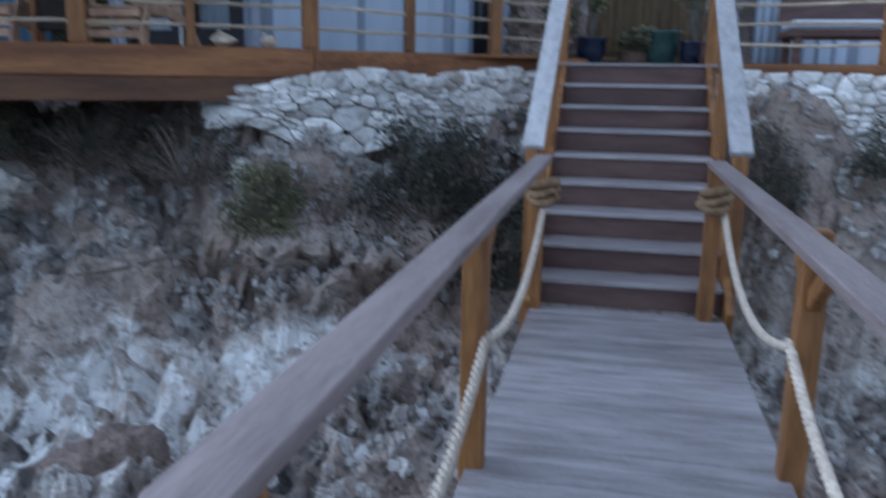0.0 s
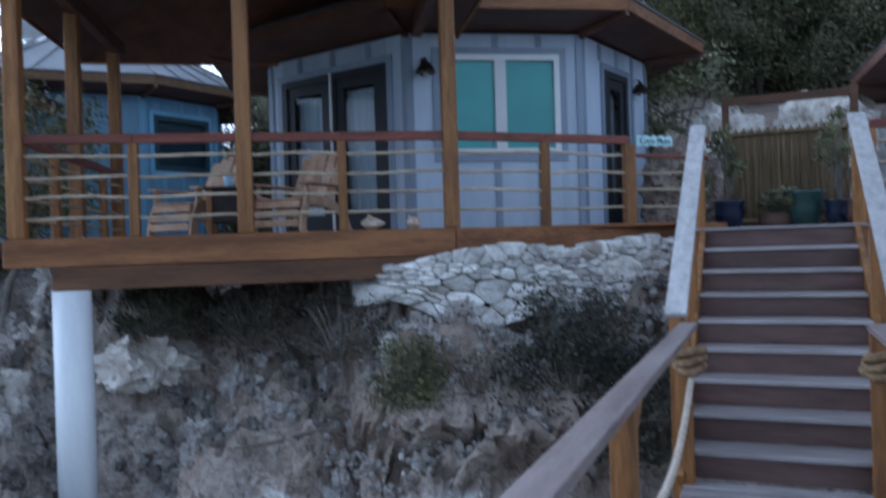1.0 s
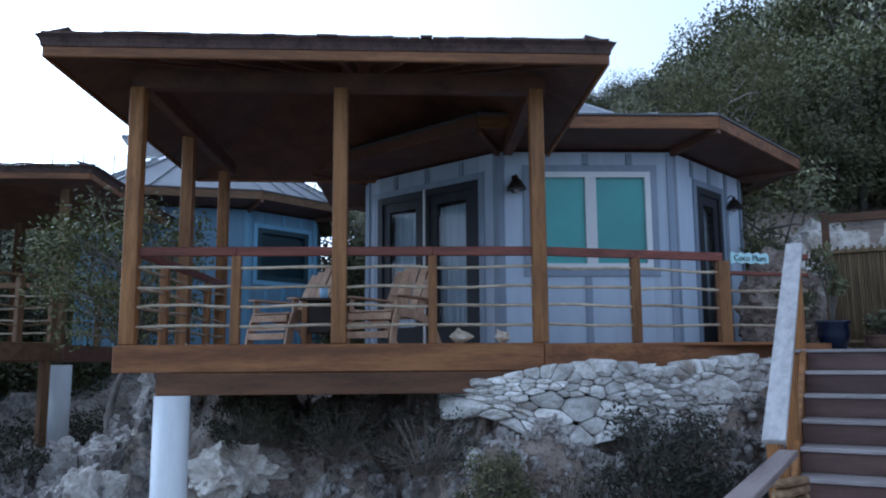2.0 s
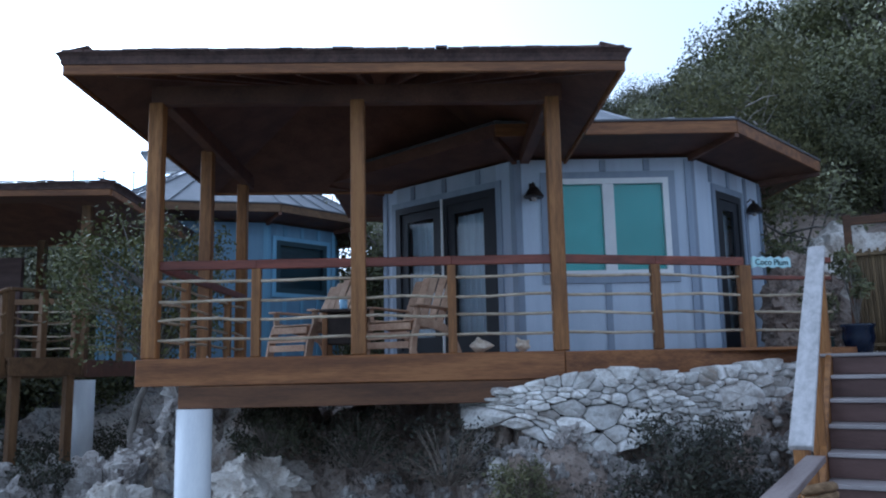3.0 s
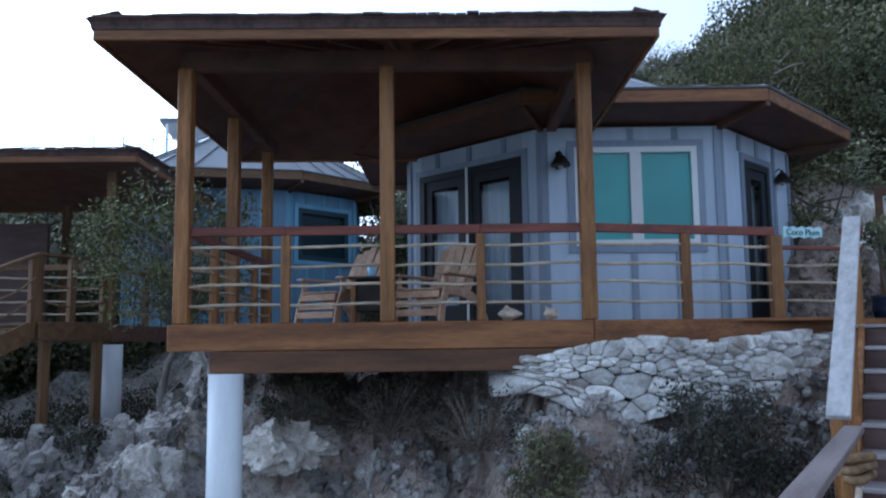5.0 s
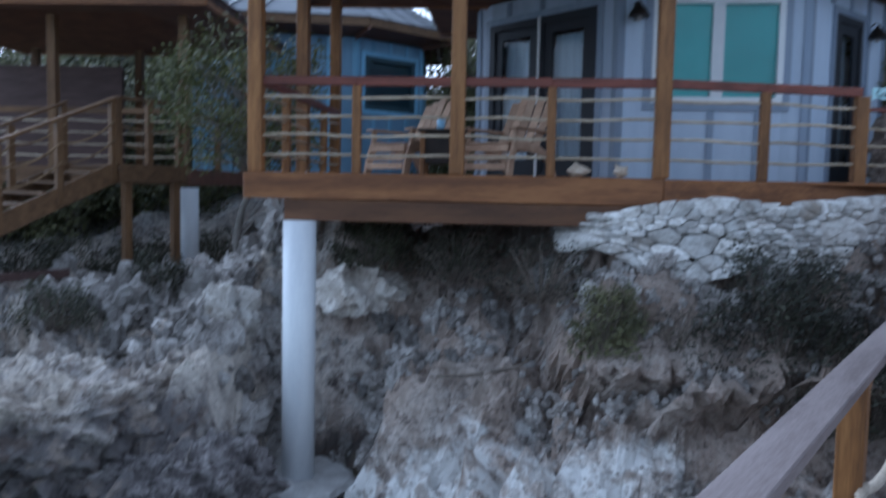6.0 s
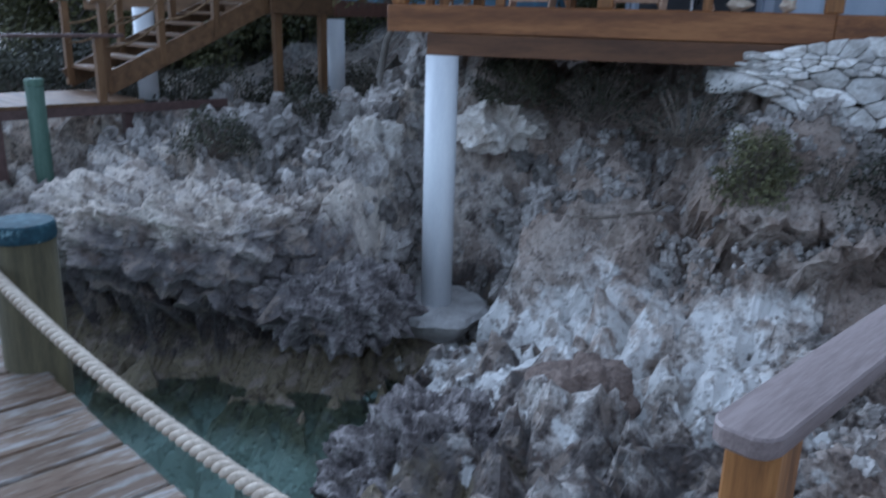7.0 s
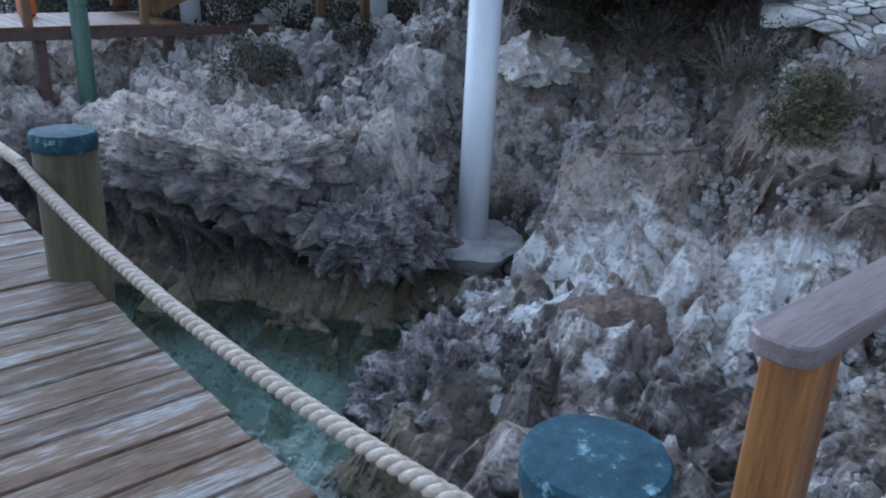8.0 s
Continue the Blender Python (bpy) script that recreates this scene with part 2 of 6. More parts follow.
def rock_material():
    """Pitted limestone: pale chalk patches, warm ochre stains, grey weathered crust, dark near the tide line's stained band."""
    m = bpy.data.materials.new("pitted_limestone")
    m.use_nodes = True
    n, l = m.node_tree.nodes, m.node_tree.links
    b = n["Principled BSDF"]
    tc = n.new("ShaderNodeTexCoord")

    def tex(scale, detail=7, rough=0.65):
        t = n.new("ShaderNodeTexNoise")
        t.inputs["Scale"].default_value, t.inputs["Detail"].default_value, t.inputs["Roughness"].default_value = scale, detail, rough
        l.new(tc.outputs["Object"], t.inputs["Vector"])
        return t.outputs[0]

    def rng(src, lo, hi, a=0.0, z=1.0):
        r = n.new("ShaderNodeMapRange")
        for i, v in enumerate((lo, hi, a, z)):
            r.inputs[i + 1].default_value = v
        l.new(src, r.inputs[0])
        return r.outputs[0]

    def over(fac, base, colour):
        x = n.new("ShaderNodeMix")
        x.data_type = "RGBA"
        l.new(fac, x.inputs[0])
        l.new(base, x.inputs[6])
        if isinstance(colour, tuple):
            x.inputs[7].default_value = (*colour, 1)
        else:
            l.new(colour, x.inputs[7])
        return x.outputs[2]

    base = n.new("ShaderNodeValToRGB")
    ramp_set(base, [(0.35, (0.09, 0.075, 0.070)), (0.42, (0.33, 0.285, 0.255)), (0.50, (0.60, 0.55, 0.51)), (0.58, (0.84, 0.81, 0.77))])
    l.new(tex(3.6, 8, 0.68), base.inputs[0])
    c = over(rng(tex(0.9), 0.47, 0.60, 0.0, 0.6), base.outputs[0], (0.50, 0.375, 0.295))
    c = over(rng(tex(0.7, 9, 0.72), 0.54, 0.60, 0.0, 0.85), c, (0.76, 0.72, 0.67))
    # sun-bleached cream rock on the seaward spur
    sep, side, bleach = n.new("ShaderNodeSeparateXYZ"), n.new("ShaderNodeMath"), n.new("ShaderNodeMath")
    l.new(tc.outputs["Object"], sep.inputs[0])
    l.new(sep.outputs[0], side.inputs[0])
    l.new(rng(tex(1.1), 0.3, 0.7, -0.5, 0.5), side.inputs[1])
    bleach.operation = "MULTIPLY"
    l.new(rng(side.outputs[0], 0.45, 0.15), bleach.inputs[0])
    l.new(rng(tex(1.5, 9, 0.75), 0.43, 0.52, 0.0, 0.85), bleach.inputs[1])
    c = over(bleach.outputs[0], c, (0.80, 0.72, 0.63))
    c = over(rng(tex(1.3, 8, 0.7), 0.57, 0.66, 0.0, 0.5), c, (0.11, 0.10, 0.10))
    # dark algae crust by the tide line, ragged upper edge
    pos = n.new("ShaderNodeMath")
    wob = rng(tex(1.6), 0.3, 0.7, -0.45, 0.45)
    l.new(sep.outputs[2], pos.inputs[0])
    l.new(wob, pos.inputs[1])
    # purple-grey splash crust with a ragged edge on the sea ledges
    crust = n.new("ShaderNodeMath")
    crust.operation = "MULTIPLY"
    l.new(rng(side.outputs[0], -0.1, -0.5, 0.0, 0.90), crust.inputs[0])
    l.new(rng(pos.outputs[0], -0.22, -0.66), crust.inputs[1])
    c = over(crust.outputs[0], c, (0.155, 0.140, 0.143))
    # brown earth over the landward slope above the cliff foot, darkened for deck shade
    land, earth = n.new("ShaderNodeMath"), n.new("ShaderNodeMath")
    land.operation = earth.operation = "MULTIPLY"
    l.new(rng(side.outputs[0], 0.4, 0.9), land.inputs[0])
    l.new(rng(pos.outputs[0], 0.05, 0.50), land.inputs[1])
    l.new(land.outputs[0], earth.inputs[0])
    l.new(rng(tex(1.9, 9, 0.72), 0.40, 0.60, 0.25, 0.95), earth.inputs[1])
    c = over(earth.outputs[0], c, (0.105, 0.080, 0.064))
    tan = n.new("ShaderNodeMath")
    tan.operation = "MULTIPLY"
    l.new(rng(side.outputs[0], 0.5, 1.0, 0.0, 0.62), tan.inputs[0])
    l.new(rng(pos.outputs[0], -0.75, -0.40), tan.inputs[1])
    c = over(tan.outputs[0], c, (0.37, 0.285, 0.23))
    c = over(rng(pos.outputs[0], -1.02, -1.25, 0.0, 0.85), c, (0.070, 0.060, 0.060))
    c = over(rng(pos.outputs[0], -1.42, -1.72), c, (0.25, 0.21, 0.138))
    # brown clumps painted for the shadows between the rock's lumps
    c = over(rng(tex(5.5, 8, 0.7), 0.55, 0.60, 0, 0.7), c, (0.20, 0.15, 0.125))
    # small dark pits all over, their shade put into the colour
    c = over(rng(tex(11, 6), 0.55, 0.64, 0, 0.5), c, (0.065, 0.057, 0.052))
    c = over(rng(tex(28, 5), 0.55, 0.64, 0, 0.4), c, (0.065, 0.058, 0.054))
    # fresh chalk spilled over the apron at the cliff's foot
    away, squash = n.new("ShaderNodeVectorMath"), n.new("ShaderNodeMapping")
    squash.inputs["Location"].default_value, squash.inputs["Scale"].default_value = (-1.42, 0.86, 0.0), (0.55, 0.75, 0.0)
    l.new(tc.outputs["Object"], squash.inputs["Vector"])
    away.operation = "LENGTH"
    l.new(squash.outputs[0], away.inputs[0])
    ragged, both = n.new("ShaderNodeMath"), n.new("ShaderNodeMath")
    l.new(away.outputs["Value"], ragged.inputs[0])
    l.new(rng(tex(2.3, 6, 0.55), 0.3, 0.7, -1.0, 1.0), ragged.inputs[1])
    both.operation = "MULTIPLY"
    l.new(rng(ragged.outputs[0], 0.94, 0.76, 0.0, 0.94), both.inputs[0])
    l.new(rng(pos.outputs[0], -0.64, -0.88), both.inputs[1])
    c = over(both.outputs[0], c, (0.90, 0.89, 0.87))
    c = over(rng(tex(4.2, 7, 0.6), 0.55, 0.61, 0, 0.75), c, (0.36, 0.30, 0.255))
    c = over(rng(tex(13, 5), 0.56, 0.64, 0, 0.6), c, (0.22, 0.185, 0.16))
    # warm cream face of fresh rock round the footing
    fresh = rng(side.outputs[0], -0.75, -0.3, 0.0, 0.85)
    for more in (rng(side.outputs[0], 0.75, 0.45), rng(pos.outputs[0], -0.95, -0.72), rng(pos.outputs[0], 0.45, 0.2), rng(tex(1.8, 8, 0.7), 0.42, 0.52)):
        both_of = n.new("ShaderNodeMath")
        both_of.operation = "MULTIPLY"
        l.new(fresh, both_of.inputs[0])
        l.new(more, both_of.inputs[1])
        fresh = both_of.outputs[0]
    c = over(fresh, c, (0.76, 0.69, 0.61))
    # sand on the pool's floor
    c = over(rng(sep.outputs[2], -2.08, -2.30), c, (0.66, 0.67, 0.60))
    vor = n.new("ShaderNodeTexVoronoi")
    vor.inputs["Scale"].default_value = 16
    l.new(tc.outputs["Object"], vor.inputs["Vector"])
    pits = rng(vor.outputs["Distance"], 0.0, 0.45)
    l.new(c, b.inputs["Base Color"])
    b.inputs["Roughness"].default_value = 0.95
    h = n.new("ShaderNodeMath")
    l.new(pits, h.inputs[0])
    l.new(tex(12, 9, 0.75), h.inputs[1])
    bp = n.new("ShaderNodeBump")
    bp.inputs["Strength"].default_value, bp.inputs["Distance"].default_value = 0.75, 0.045
    l.new(h.outputs[0], bp.inputs["Height"])
    l.new(bp.outputs[0], b.inputs["Normal"])
    return m


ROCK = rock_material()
STONE = material("pale_fieldstone", [(0.3, (0.40, 0.37, 0.34)), (0.5, (0.64, 0.62, 0.59)), (0.7, (0.84, 0.83, 0.81))], 4, (1, 1, 1), 0.9, 0.5, 30, ((0.33, 0.27, 0.21), 2.2, 0.56, 0.72), vary=0.30)


CREAM_ROCK = material("cream_limestone", [(0.3, (0.40, 0.35, 0.30)), (0.5, (0.64, 0.60, 0.55)), (0.7, (0.80, 0.77, 0.73))], 4, (1, 1, 1), 0.95, 0.7, 30, ((0.22, 0.19, 0.17), 7, 0.56, 0.66))
BROWN_ROCK = material("brown_crusted_rock", [(0.3, (0.13, 0.095, 0.08)), (0.7, (0.30, 0.235, 0.20))], 4, (1, 1, 1), 0.95, 0.6, 30, ((0.08, 0.065, 0.06), 9, 0.54, 0.66), lift=0.04)


CRUST_ROCK = material("dark_crusted_limestone", [(0.3, (0.085, 0.075, 0.076)), (0.5, (0.24, 0.215, 0.213)), (0.7, (0.46, 0.43, 0.42))], 6, (1, 1, 1), 0.95, 0.8, 34, ((0.045, 0.040, 0.040), 8, 0.54, 0.64), lift=0.05)


def water_material():
    m = bpy.data.materials.new("sea_water")
    m.use_nodes = True
    n, l = m.node_tree.nodes, m.node_tree.links
    n.remove(n["Principled BSDF"])
    clear, gloss, mix, fr = n.new("ShaderNodeBsdfTransparent"), n.new("ShaderNodeBsdfGlossy"), n.new("ShaderNodeMixShader"), n.new("ShaderNodeFresnel")
    clear.inputs[0].default_value = (0.80, 0.95, 0.95, 1)
    gloss.inputs["Roughness"].default_value = 0.05
    fr.inputs["IOR"].default_value = 1.33
    nz, bp, tc = n.new("ShaderNodeTexNoise"), n.new("ShaderNodeBump"), n.new("ShaderNodeTexCoord")
    nz.inputs["Scale"].default_value, nz.inputs["Detail"].default_value = 3.0, 4
    bp.inputs["Strength"].default_value, bp.inputs["Distance"].default_value = 0.35, 0.05
    l.new(tc.outputs["Object"], nz.inputs["Vector"])
    l.new(nz.outputs[0], bp.inputs["Height"])
    for x in (gloss, fr):
        l.new(bp.outputs[0], x.inputs["Normal"])
    l.new(fr.outputs[0], mix.inputs[0])
    l.new(clear.outputs[0], mix.inputs[1])
    l.new(gloss.outputs[0], mix.inputs[2])
    l.new(mix.outputs[0], n["Material Output"].inputs["Surface"])
    return m


WATER = water_material()


# ---- mesh helpers ----
def thing(name, m, label, category, group="", kind=""):
    ob = new(name)
    ob.empty_display_size = 0.1
    ob.matrix_world = m
    return tagged(ob, label, category, group, kind)


def mesh_of(name, bm, mat, smooth=False, turn=True):
    me = bpy.data.meshes.new(name)
    if turn:
        bmesh.ops.recalc_face_normals(bm, faces=bm.faces)
    bm.to_mesh(me)
    bm.free()
    me.materials.append(mat)
    if smooth:
        me.shade_smooth()
    return me


def part(name, bm, mat, parent, label="", smooth=False):
    ob = new(name, bm if isinstance(bm, bpy.types.Mesh) else mesh_of(name, bm, mat, smooth))
    ob.parent = parent
    return tagged(ob, label)


def structure(name, bm, mat, label, category, smooth=False, m=None, kind="structure"):
    ob = new(name, mesh_of(name, bm, mat, smooth))
    if m:
        ob.matrix_world = m
    return tagged(ob, label, category, "", kind)


def box(x0, x1, y0, y1, z0, z1, bevel=0.006, bm=None):
    fresh = bm is None
    bm = bm or bmesh.new()
    vs = [bm.verts.new((x, y, z)) for z in (z0, z1) for y in (y0, y1) for x in (x0, x1)]
    fs = [bm.faces.new([vs[i] for i in f]) for f in ((0, 2, 3, 1), (4, 5, 7, 6), (0, 1, 5, 4), (2, 6, 7, 3), (0, 4, 6, 2), (1, 3, 7, 5))]
    if bevel and fresh:
        bmesh.ops.bevel(bm, geom=bm.edges[:], offset=bevel, segments=1, affect="EDGES")
    return bm


def beam(p, q, w, h, bevel=0.006, bm=None):
    """A board from p to q, w wide across and h high."""
    p, q = Vector(p), Vector(q)
    d = (q - p)
    side = d.cross(Vector((0, 0, 1)))
    side = Vector((1, 0, 0)) if side.length < 1e-6 else side.normalized()
    up = side.cross(d).normalized()
    fresh = bm is None
    bm = bm or bmesh.new()
    vs = []
    for e in (p, q):
        for a, b in ((-1, -1), (1, -1), (1, 1), (-1, 1)):
            vs.append(bm.verts.new(e + side * (a * w / 2) + up * (b * h / 2)))
    for f in ((0, 1, 2, 3), (4, 7, 6, 5), (0, 4, 5, 1), (1, 5, 6, 2), (2, 6, 7, 3), (3, 7, 4, 0)):
        bm.faces.new([vs[i] for i in f])
    if bevel and fresh:
        bmesh.ops.bevel(bm, geom=bm.edges[:], offset=bevel, segments=1, affect="EDGES")
    return bm


def tube(pts, r, n=8, bm=None, cap=True):
    """A round sweep through pts; r is one radius or one for each point."""
    bm = bm or bmesh.new()
    pts = [Vector(p) for p in pts]
    rs = r if isinstance(r, (list, tuple)) else [r] * len(pts)
    rings, ref = [], None
    for i, p in enumerate(pts):
        d = (pts[min(i + 1, len(pts) - 1)] - pts[max(i - 1, 0)]).normalized()
        ref = ref or (Vector((0, 0, 1)) if abs(d.z) < 0.9 else Vector((1, 0, 0)))
        a = (ref - d * ref.dot(d)).normalized()
        ref = a
        b = d.cross(a)
        rings.append([bm.verts.new(p + (a * math.cos(t) + b * math.sin(t)) * rs[i]) for t in (2 * math.pi * k / n for k in range(n))])
    for u, v in zip(rings, rings[1:]):
        for k in range(n):
            bm.faces.new((u[k], u[(k + 1) % n], v[(k + 1) % n], v[k]))
    if cap:
        bm.faces.new(rings[0][::-1])
        bm.faces.new(rings[-1])
    return bm


def lathe(profile, n=20, bm=None):
    bm = bm or bmesh.new()
    rings = [[bm.verts.new((r * math.cos(2 * math.pi * k / n), r * math.sin(2 * math.pi * k / n), z)) for k in range(n)] for r, z in profile]
    for u, v in zip(rings, rings[1:]):
        for k in range(n):
            bm.faces.new((u[k], u[(k + 1) % n], v[(k + 1) % n], v[k]))
    bm.faces.new(rings[0][::-1])
    bm.faces.new(rings[-1])
    return bm


def boulder(size, seed, subdiv=3, rough=0.35, freq=1.6, bed=0.0):
    """A pitted, angular lump of rock; the roughness keeps its size in metres however the lump is stretched."""
    bm = bmesh.new()
    bmesh.ops.create_icosphere(bm, subdivisions=subdiv, radius=1)
    off = Vector((seed * 7.3, seed * 3.1, seed * 5.7))
    least = min(size)
    for v in bm.verts:
        d = v.co.normalized()
        p = Vector((d.x * size[0], d.y * size[1], d.z * size[2]))
        q = p * (freq / max(0.3, least)) * 0.55 + off
        k = rough * least * (0.95 * (noise.ridged_multi_fractal(q, 0.85, 2.1, 6, 1.0, 2.0) - 1.15) + 0.8 * noise.noise(q * 0.8) + 0.22 * noise.cell(q * 2.0))
        k += bed * noise.noise(Vector((0.3, 0.7, (p.z + 0.38 * p.x - 0.25 * p.y) * 7 + seed)))
        k -= 0.06 * min(1.0, least * 2.5) * noise.turbulence(p * 6 + off, 3, False)
        v.co = p + d * k
    return bm


def stone_meshes(name, mat, count, seed):
    """A few small hewn-looking stones to share: hulls of scattered points."""
    rnd = random.Random(seed)
    made = []
    for i in range(count):
        bm = bmesh.new()
        for x in (-1, 1):
            for y in (-1, 1):
                for z in (-1, 1):
                    bm.verts.new((0.42 * x * rnd.uniform(0.62, 1), 0.40 * y * rnd.uniform(0.7, 1), 0.42 * z * rnd.uniform(0.62, 1)))
        for axis in range(3):
            for sgn in (-1, 1):
                q = [rnd.uniform(-0.2, 0.2) for _ in range(3)]
                q[axis] = sgn * 0.5 * rnd.uniform(0.9, 1)
                bm.verts.new(q)
        bmesh.ops.convex_hull(bm, input=bm.verts[:])
        bmesh.ops.delete(bm, geom=[v for v in bm.verts if not v.link_faces], context="VERTS")
        made.append(mesh_of(name, bm, mat))
    return made


# ---- the plan: deck frame, levels ----
DECK = 1.652                                  # top of the porch deck above the walkway
MD = pose(-6.105, 5.01, 0, 0, 0, 30.78)       # deck frame: x along its front rail, y towards the cabin
BAY = 1.934
BEND = radians(14.06)
WATERLINE = -1.95
XL, XR, YS, RUN, RISE = -0.475, 0.690, 4.98, 0.280, 0.1735
LANDING = 9 * RISE


def at(u, v, z=0.0, turn=0.0):
    return MD @ pose(u, v, z, 0, 0, turn)


# ---- ground: one sheet of limestone, from the pool up to the wooded hill ----
def smooth(a, b, x):
    t = min(1.0, max(0.0, (x - a) / (b - a)))
    return t * t * (3 - 2 * t)


def ground_base(u, v):
    """Height of the slope in the deck frame, before the roughness."""
    # how far the slope stands forward: the stone bank, the stair side
    w = v + 0.9 * smooth(2.6, 3.5, u) - 0.25 * max(0.0, min(u, 9.0) - 3.87) + 0.55 * smooth(4.5, 6.5, u) + 2.3 * smooth(6.5, 7.5, u)
    apron = -0.85 - 0.13 * min(4.0, max(0.0, -0.5 - w)) - 0.55 * (1 - smooth(0.7, 2.2, u))
    right = apron + 0.65 * smooth(-0.85, -0.45, w) + 1.30 * smooth(-0.6, 1.1 + 1.3 * (1 - smooth(2.4, 3.2, u)), w)
    crest = 0.85 - 0.60 * smooth(-0.2, -1.5, u)
    left = -2.6 + 0.55 * smooth(-2.8, -1.6, v) + 0.95 * smooth(-1.60, -1.35, v) + (1.1 - 0.35 * smooth(0.0, -1.2, u)) * smooth(-1.6, -0.1, v) + crest * smooth(-0.2, 1.8, v)
    cleft = -2.6 + 0.45 * smooth(-2.6, -1.4, v) + 0.42 * smooth(-1.1, -0.75, v) + 2.85 * smooth(0.30, 1.6, v)
    reach = 0.62 * (1 - smooth(-1.9, -1.1, v))
    wr = smooth(0.85 - reach, 1.45 - reach, u)
    wl = 1 - smooth(-0.40, 0.0, u)
    z = wl * left + (1 - wl) * ((1 - wr) * cleft + wr * right)
    z += 0.26 * math.exp(-((v + 0.62 - 0.2 * max(0.0, u - 3.87)) / 0.34) ** 2) * smooth(2.8, 3.4, u) * (1 - smooth(4.0, 4.8, u))
    z -= (z + 2.7) * smooth(-4.6, -6.2, v) * (1 - smooth(4.5, 7.5, u))
    # the far slope behind the cabins, higher towards the landing's side
    rise = 0.20 + 0.24 * smooth(-2, 9, u)
    far = max(0.0, v - 8.5 + 3.6 * smooth(6.5, 9.0, u))
    z += 2.0 * smooth(0.0, 1.6, far) * smooth(5.0, 8.5, u) + rise * max(0.0, far - 0.5) / (1 + max(0.0, far - 0.5) / 90)
    return z


def ground_height(u, v):
    z = ground_base(u, v)
    p = Vector((u, v, z * 0.8))
    flat = 1 - 0.75 * smooth(2.4, 4.0, v) * (1 - smooth(7, 9, v))
    near = 1 - smooth(14, 30, abs(u) + abs(v))
    jag = noise.ridged_multi_fractal(p * 0.9 + Vector((3, 7, 1)), 0.9, 2.1, 6, 1.0, 2.0) - 1.1
    lump = noise.fractal(p * 0.55, 0.8, 2.0, 3)
    pit = noise.turbulence(p * 4.5, 3, False) - 0.5
    cell = noise.voronoi(p * 1.5 + Vector((1, 2, 5)))[0]
    block = min(0.5, cell[1] - cell[0])
    sharp = noise.ridged_multi_fractal(p * 2.5 + Vector((8, 1, 3)), 0.8, 2.2, 4, 1.0, 2.0) - 1.1
    warp = p + Vector((noise.noise(p * 2.0), noise.noise(p * 2.0 + Vector((4, 1, 7))), 0)) * 0.25
    joint = noise.voronoi(warp * 1.15 + Vector((2, 6, 3)))[0]
    crack = smooth(0.16, 0.0, joint[1] - joint[0])
    knob = noise.voronoi(p * 5.5 + Vector((7, 3, 2)))[0][0]
    knobs = (0.09 * (0.45 - 1.6 * knob * knob) + 0.07 * noise.fractal(p * 3.2, 0.7, 2.1, 3)) * smooth(0.6, 1.4, u) * near
    near_pad = 1 - smooth(0.45, 0.85, math.hypot(u - 0.42, v + 0.20))
    return z * (1 - near_pad) + near_pad * min(z, -1.55) + (flat - 0.8 * flat * near_pad) * (0.16 * (0.25 + 0.75 * smooth(1.2, 0.2, u)) * sharp * near + 0.26 * (0.45 + 0.55 * smooth(1.8, 0.6, u)) * jag + 0.26 * lump - (0.17 * pit) * near + 0.26 * (block - 0.2) * near - 0.22 * crack * near + knobs)


def undercut(u, z):
    """How far the rock face leans out (-) over the recess worn into it (+), by height."""
    right = smooth(2.3, 3.1, u + 0.25 * noise.noise(Vector((z * 2, 3, 1)))) * (1 - smooth(5.6, 6.6, u))
    lip = 0.05 + 0.14 * noise.noise(Vector((u * 1.3, 0.0, 5.0)))
    out = -0.34 * math.exp(-((z - lip) / 0.15) ** 2) + 0.20 * math.exp(-((z + 0.42) / 0.24) ** 2)
    sea = 1 - smooth(-0.2, 0.5, u)
    nose = -1.02 - 0.09 * (u + 2.0)
    return right * out + sea * (-0.30 * math.exp(-((z - nose) / 0.17) ** 2) + 0.45 * math.exp(-((z - nose + 0.42) / 0.22) ** 2))


def spread(lo, hi, step, reach):
    xs = list(np.arange(lo, hi, step))
    s, a, b = step, [], []
    x = lo
    while x > -reach:
        s *= 1.18
        x -= s
        a.append(x)
    s, x = step, xs[-1]
    while x < reach:
        s *= 1.18
        x += s
        b.append(x)
    return a[::-1] + xs + b


def build_ground():
    us, vs = spread(-7.5, 7.0, 0.06, 900), spread(-5.6, 2.6, 0.042, 900)
    verts = []
    for v in vs:
        for u in us:
            d = out = 0.0
            if abs(u) < 30 and -30 < v < 40:
                z = ground_height(u, v)
                d = 0.09
                out = undercut(u, z)
            else:
                z = ground_base(max(-40, min(40, u)), max(-30, min(45, v)))
            # small sideways shift for undercut, broken edges
            q = Vector((u * 2.2, v * 2.2, z * 2.2))
            verts.append((u + d * noise.noise(q), v + out + d * 2.2 * noise.noise(q + Vector((9, 2, 4))), z))
    n = len(us)
    faces = [(j * n + i, j * n + i + 1, (j + 1) * n + i + 1, (j + 1) * n + i) for j in range(len(vs) - 1) for i in range(n - 1)]
    me = bpy.data.meshes.new("ground")
    me.from_pydata(verts, [], faces)
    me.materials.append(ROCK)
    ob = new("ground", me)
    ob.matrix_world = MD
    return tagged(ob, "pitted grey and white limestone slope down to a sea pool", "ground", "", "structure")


build_ground()
bm = bmesh.new()
bmesh.ops.create_grid(bm, x_segments=2, y_segments=2, size=900)
sea = structure("water", bm, WATER, "clear turquoise sea water in a rock pool", "water", m=pose(0, 0, WATERLINE))
sea.visible_shadow = False


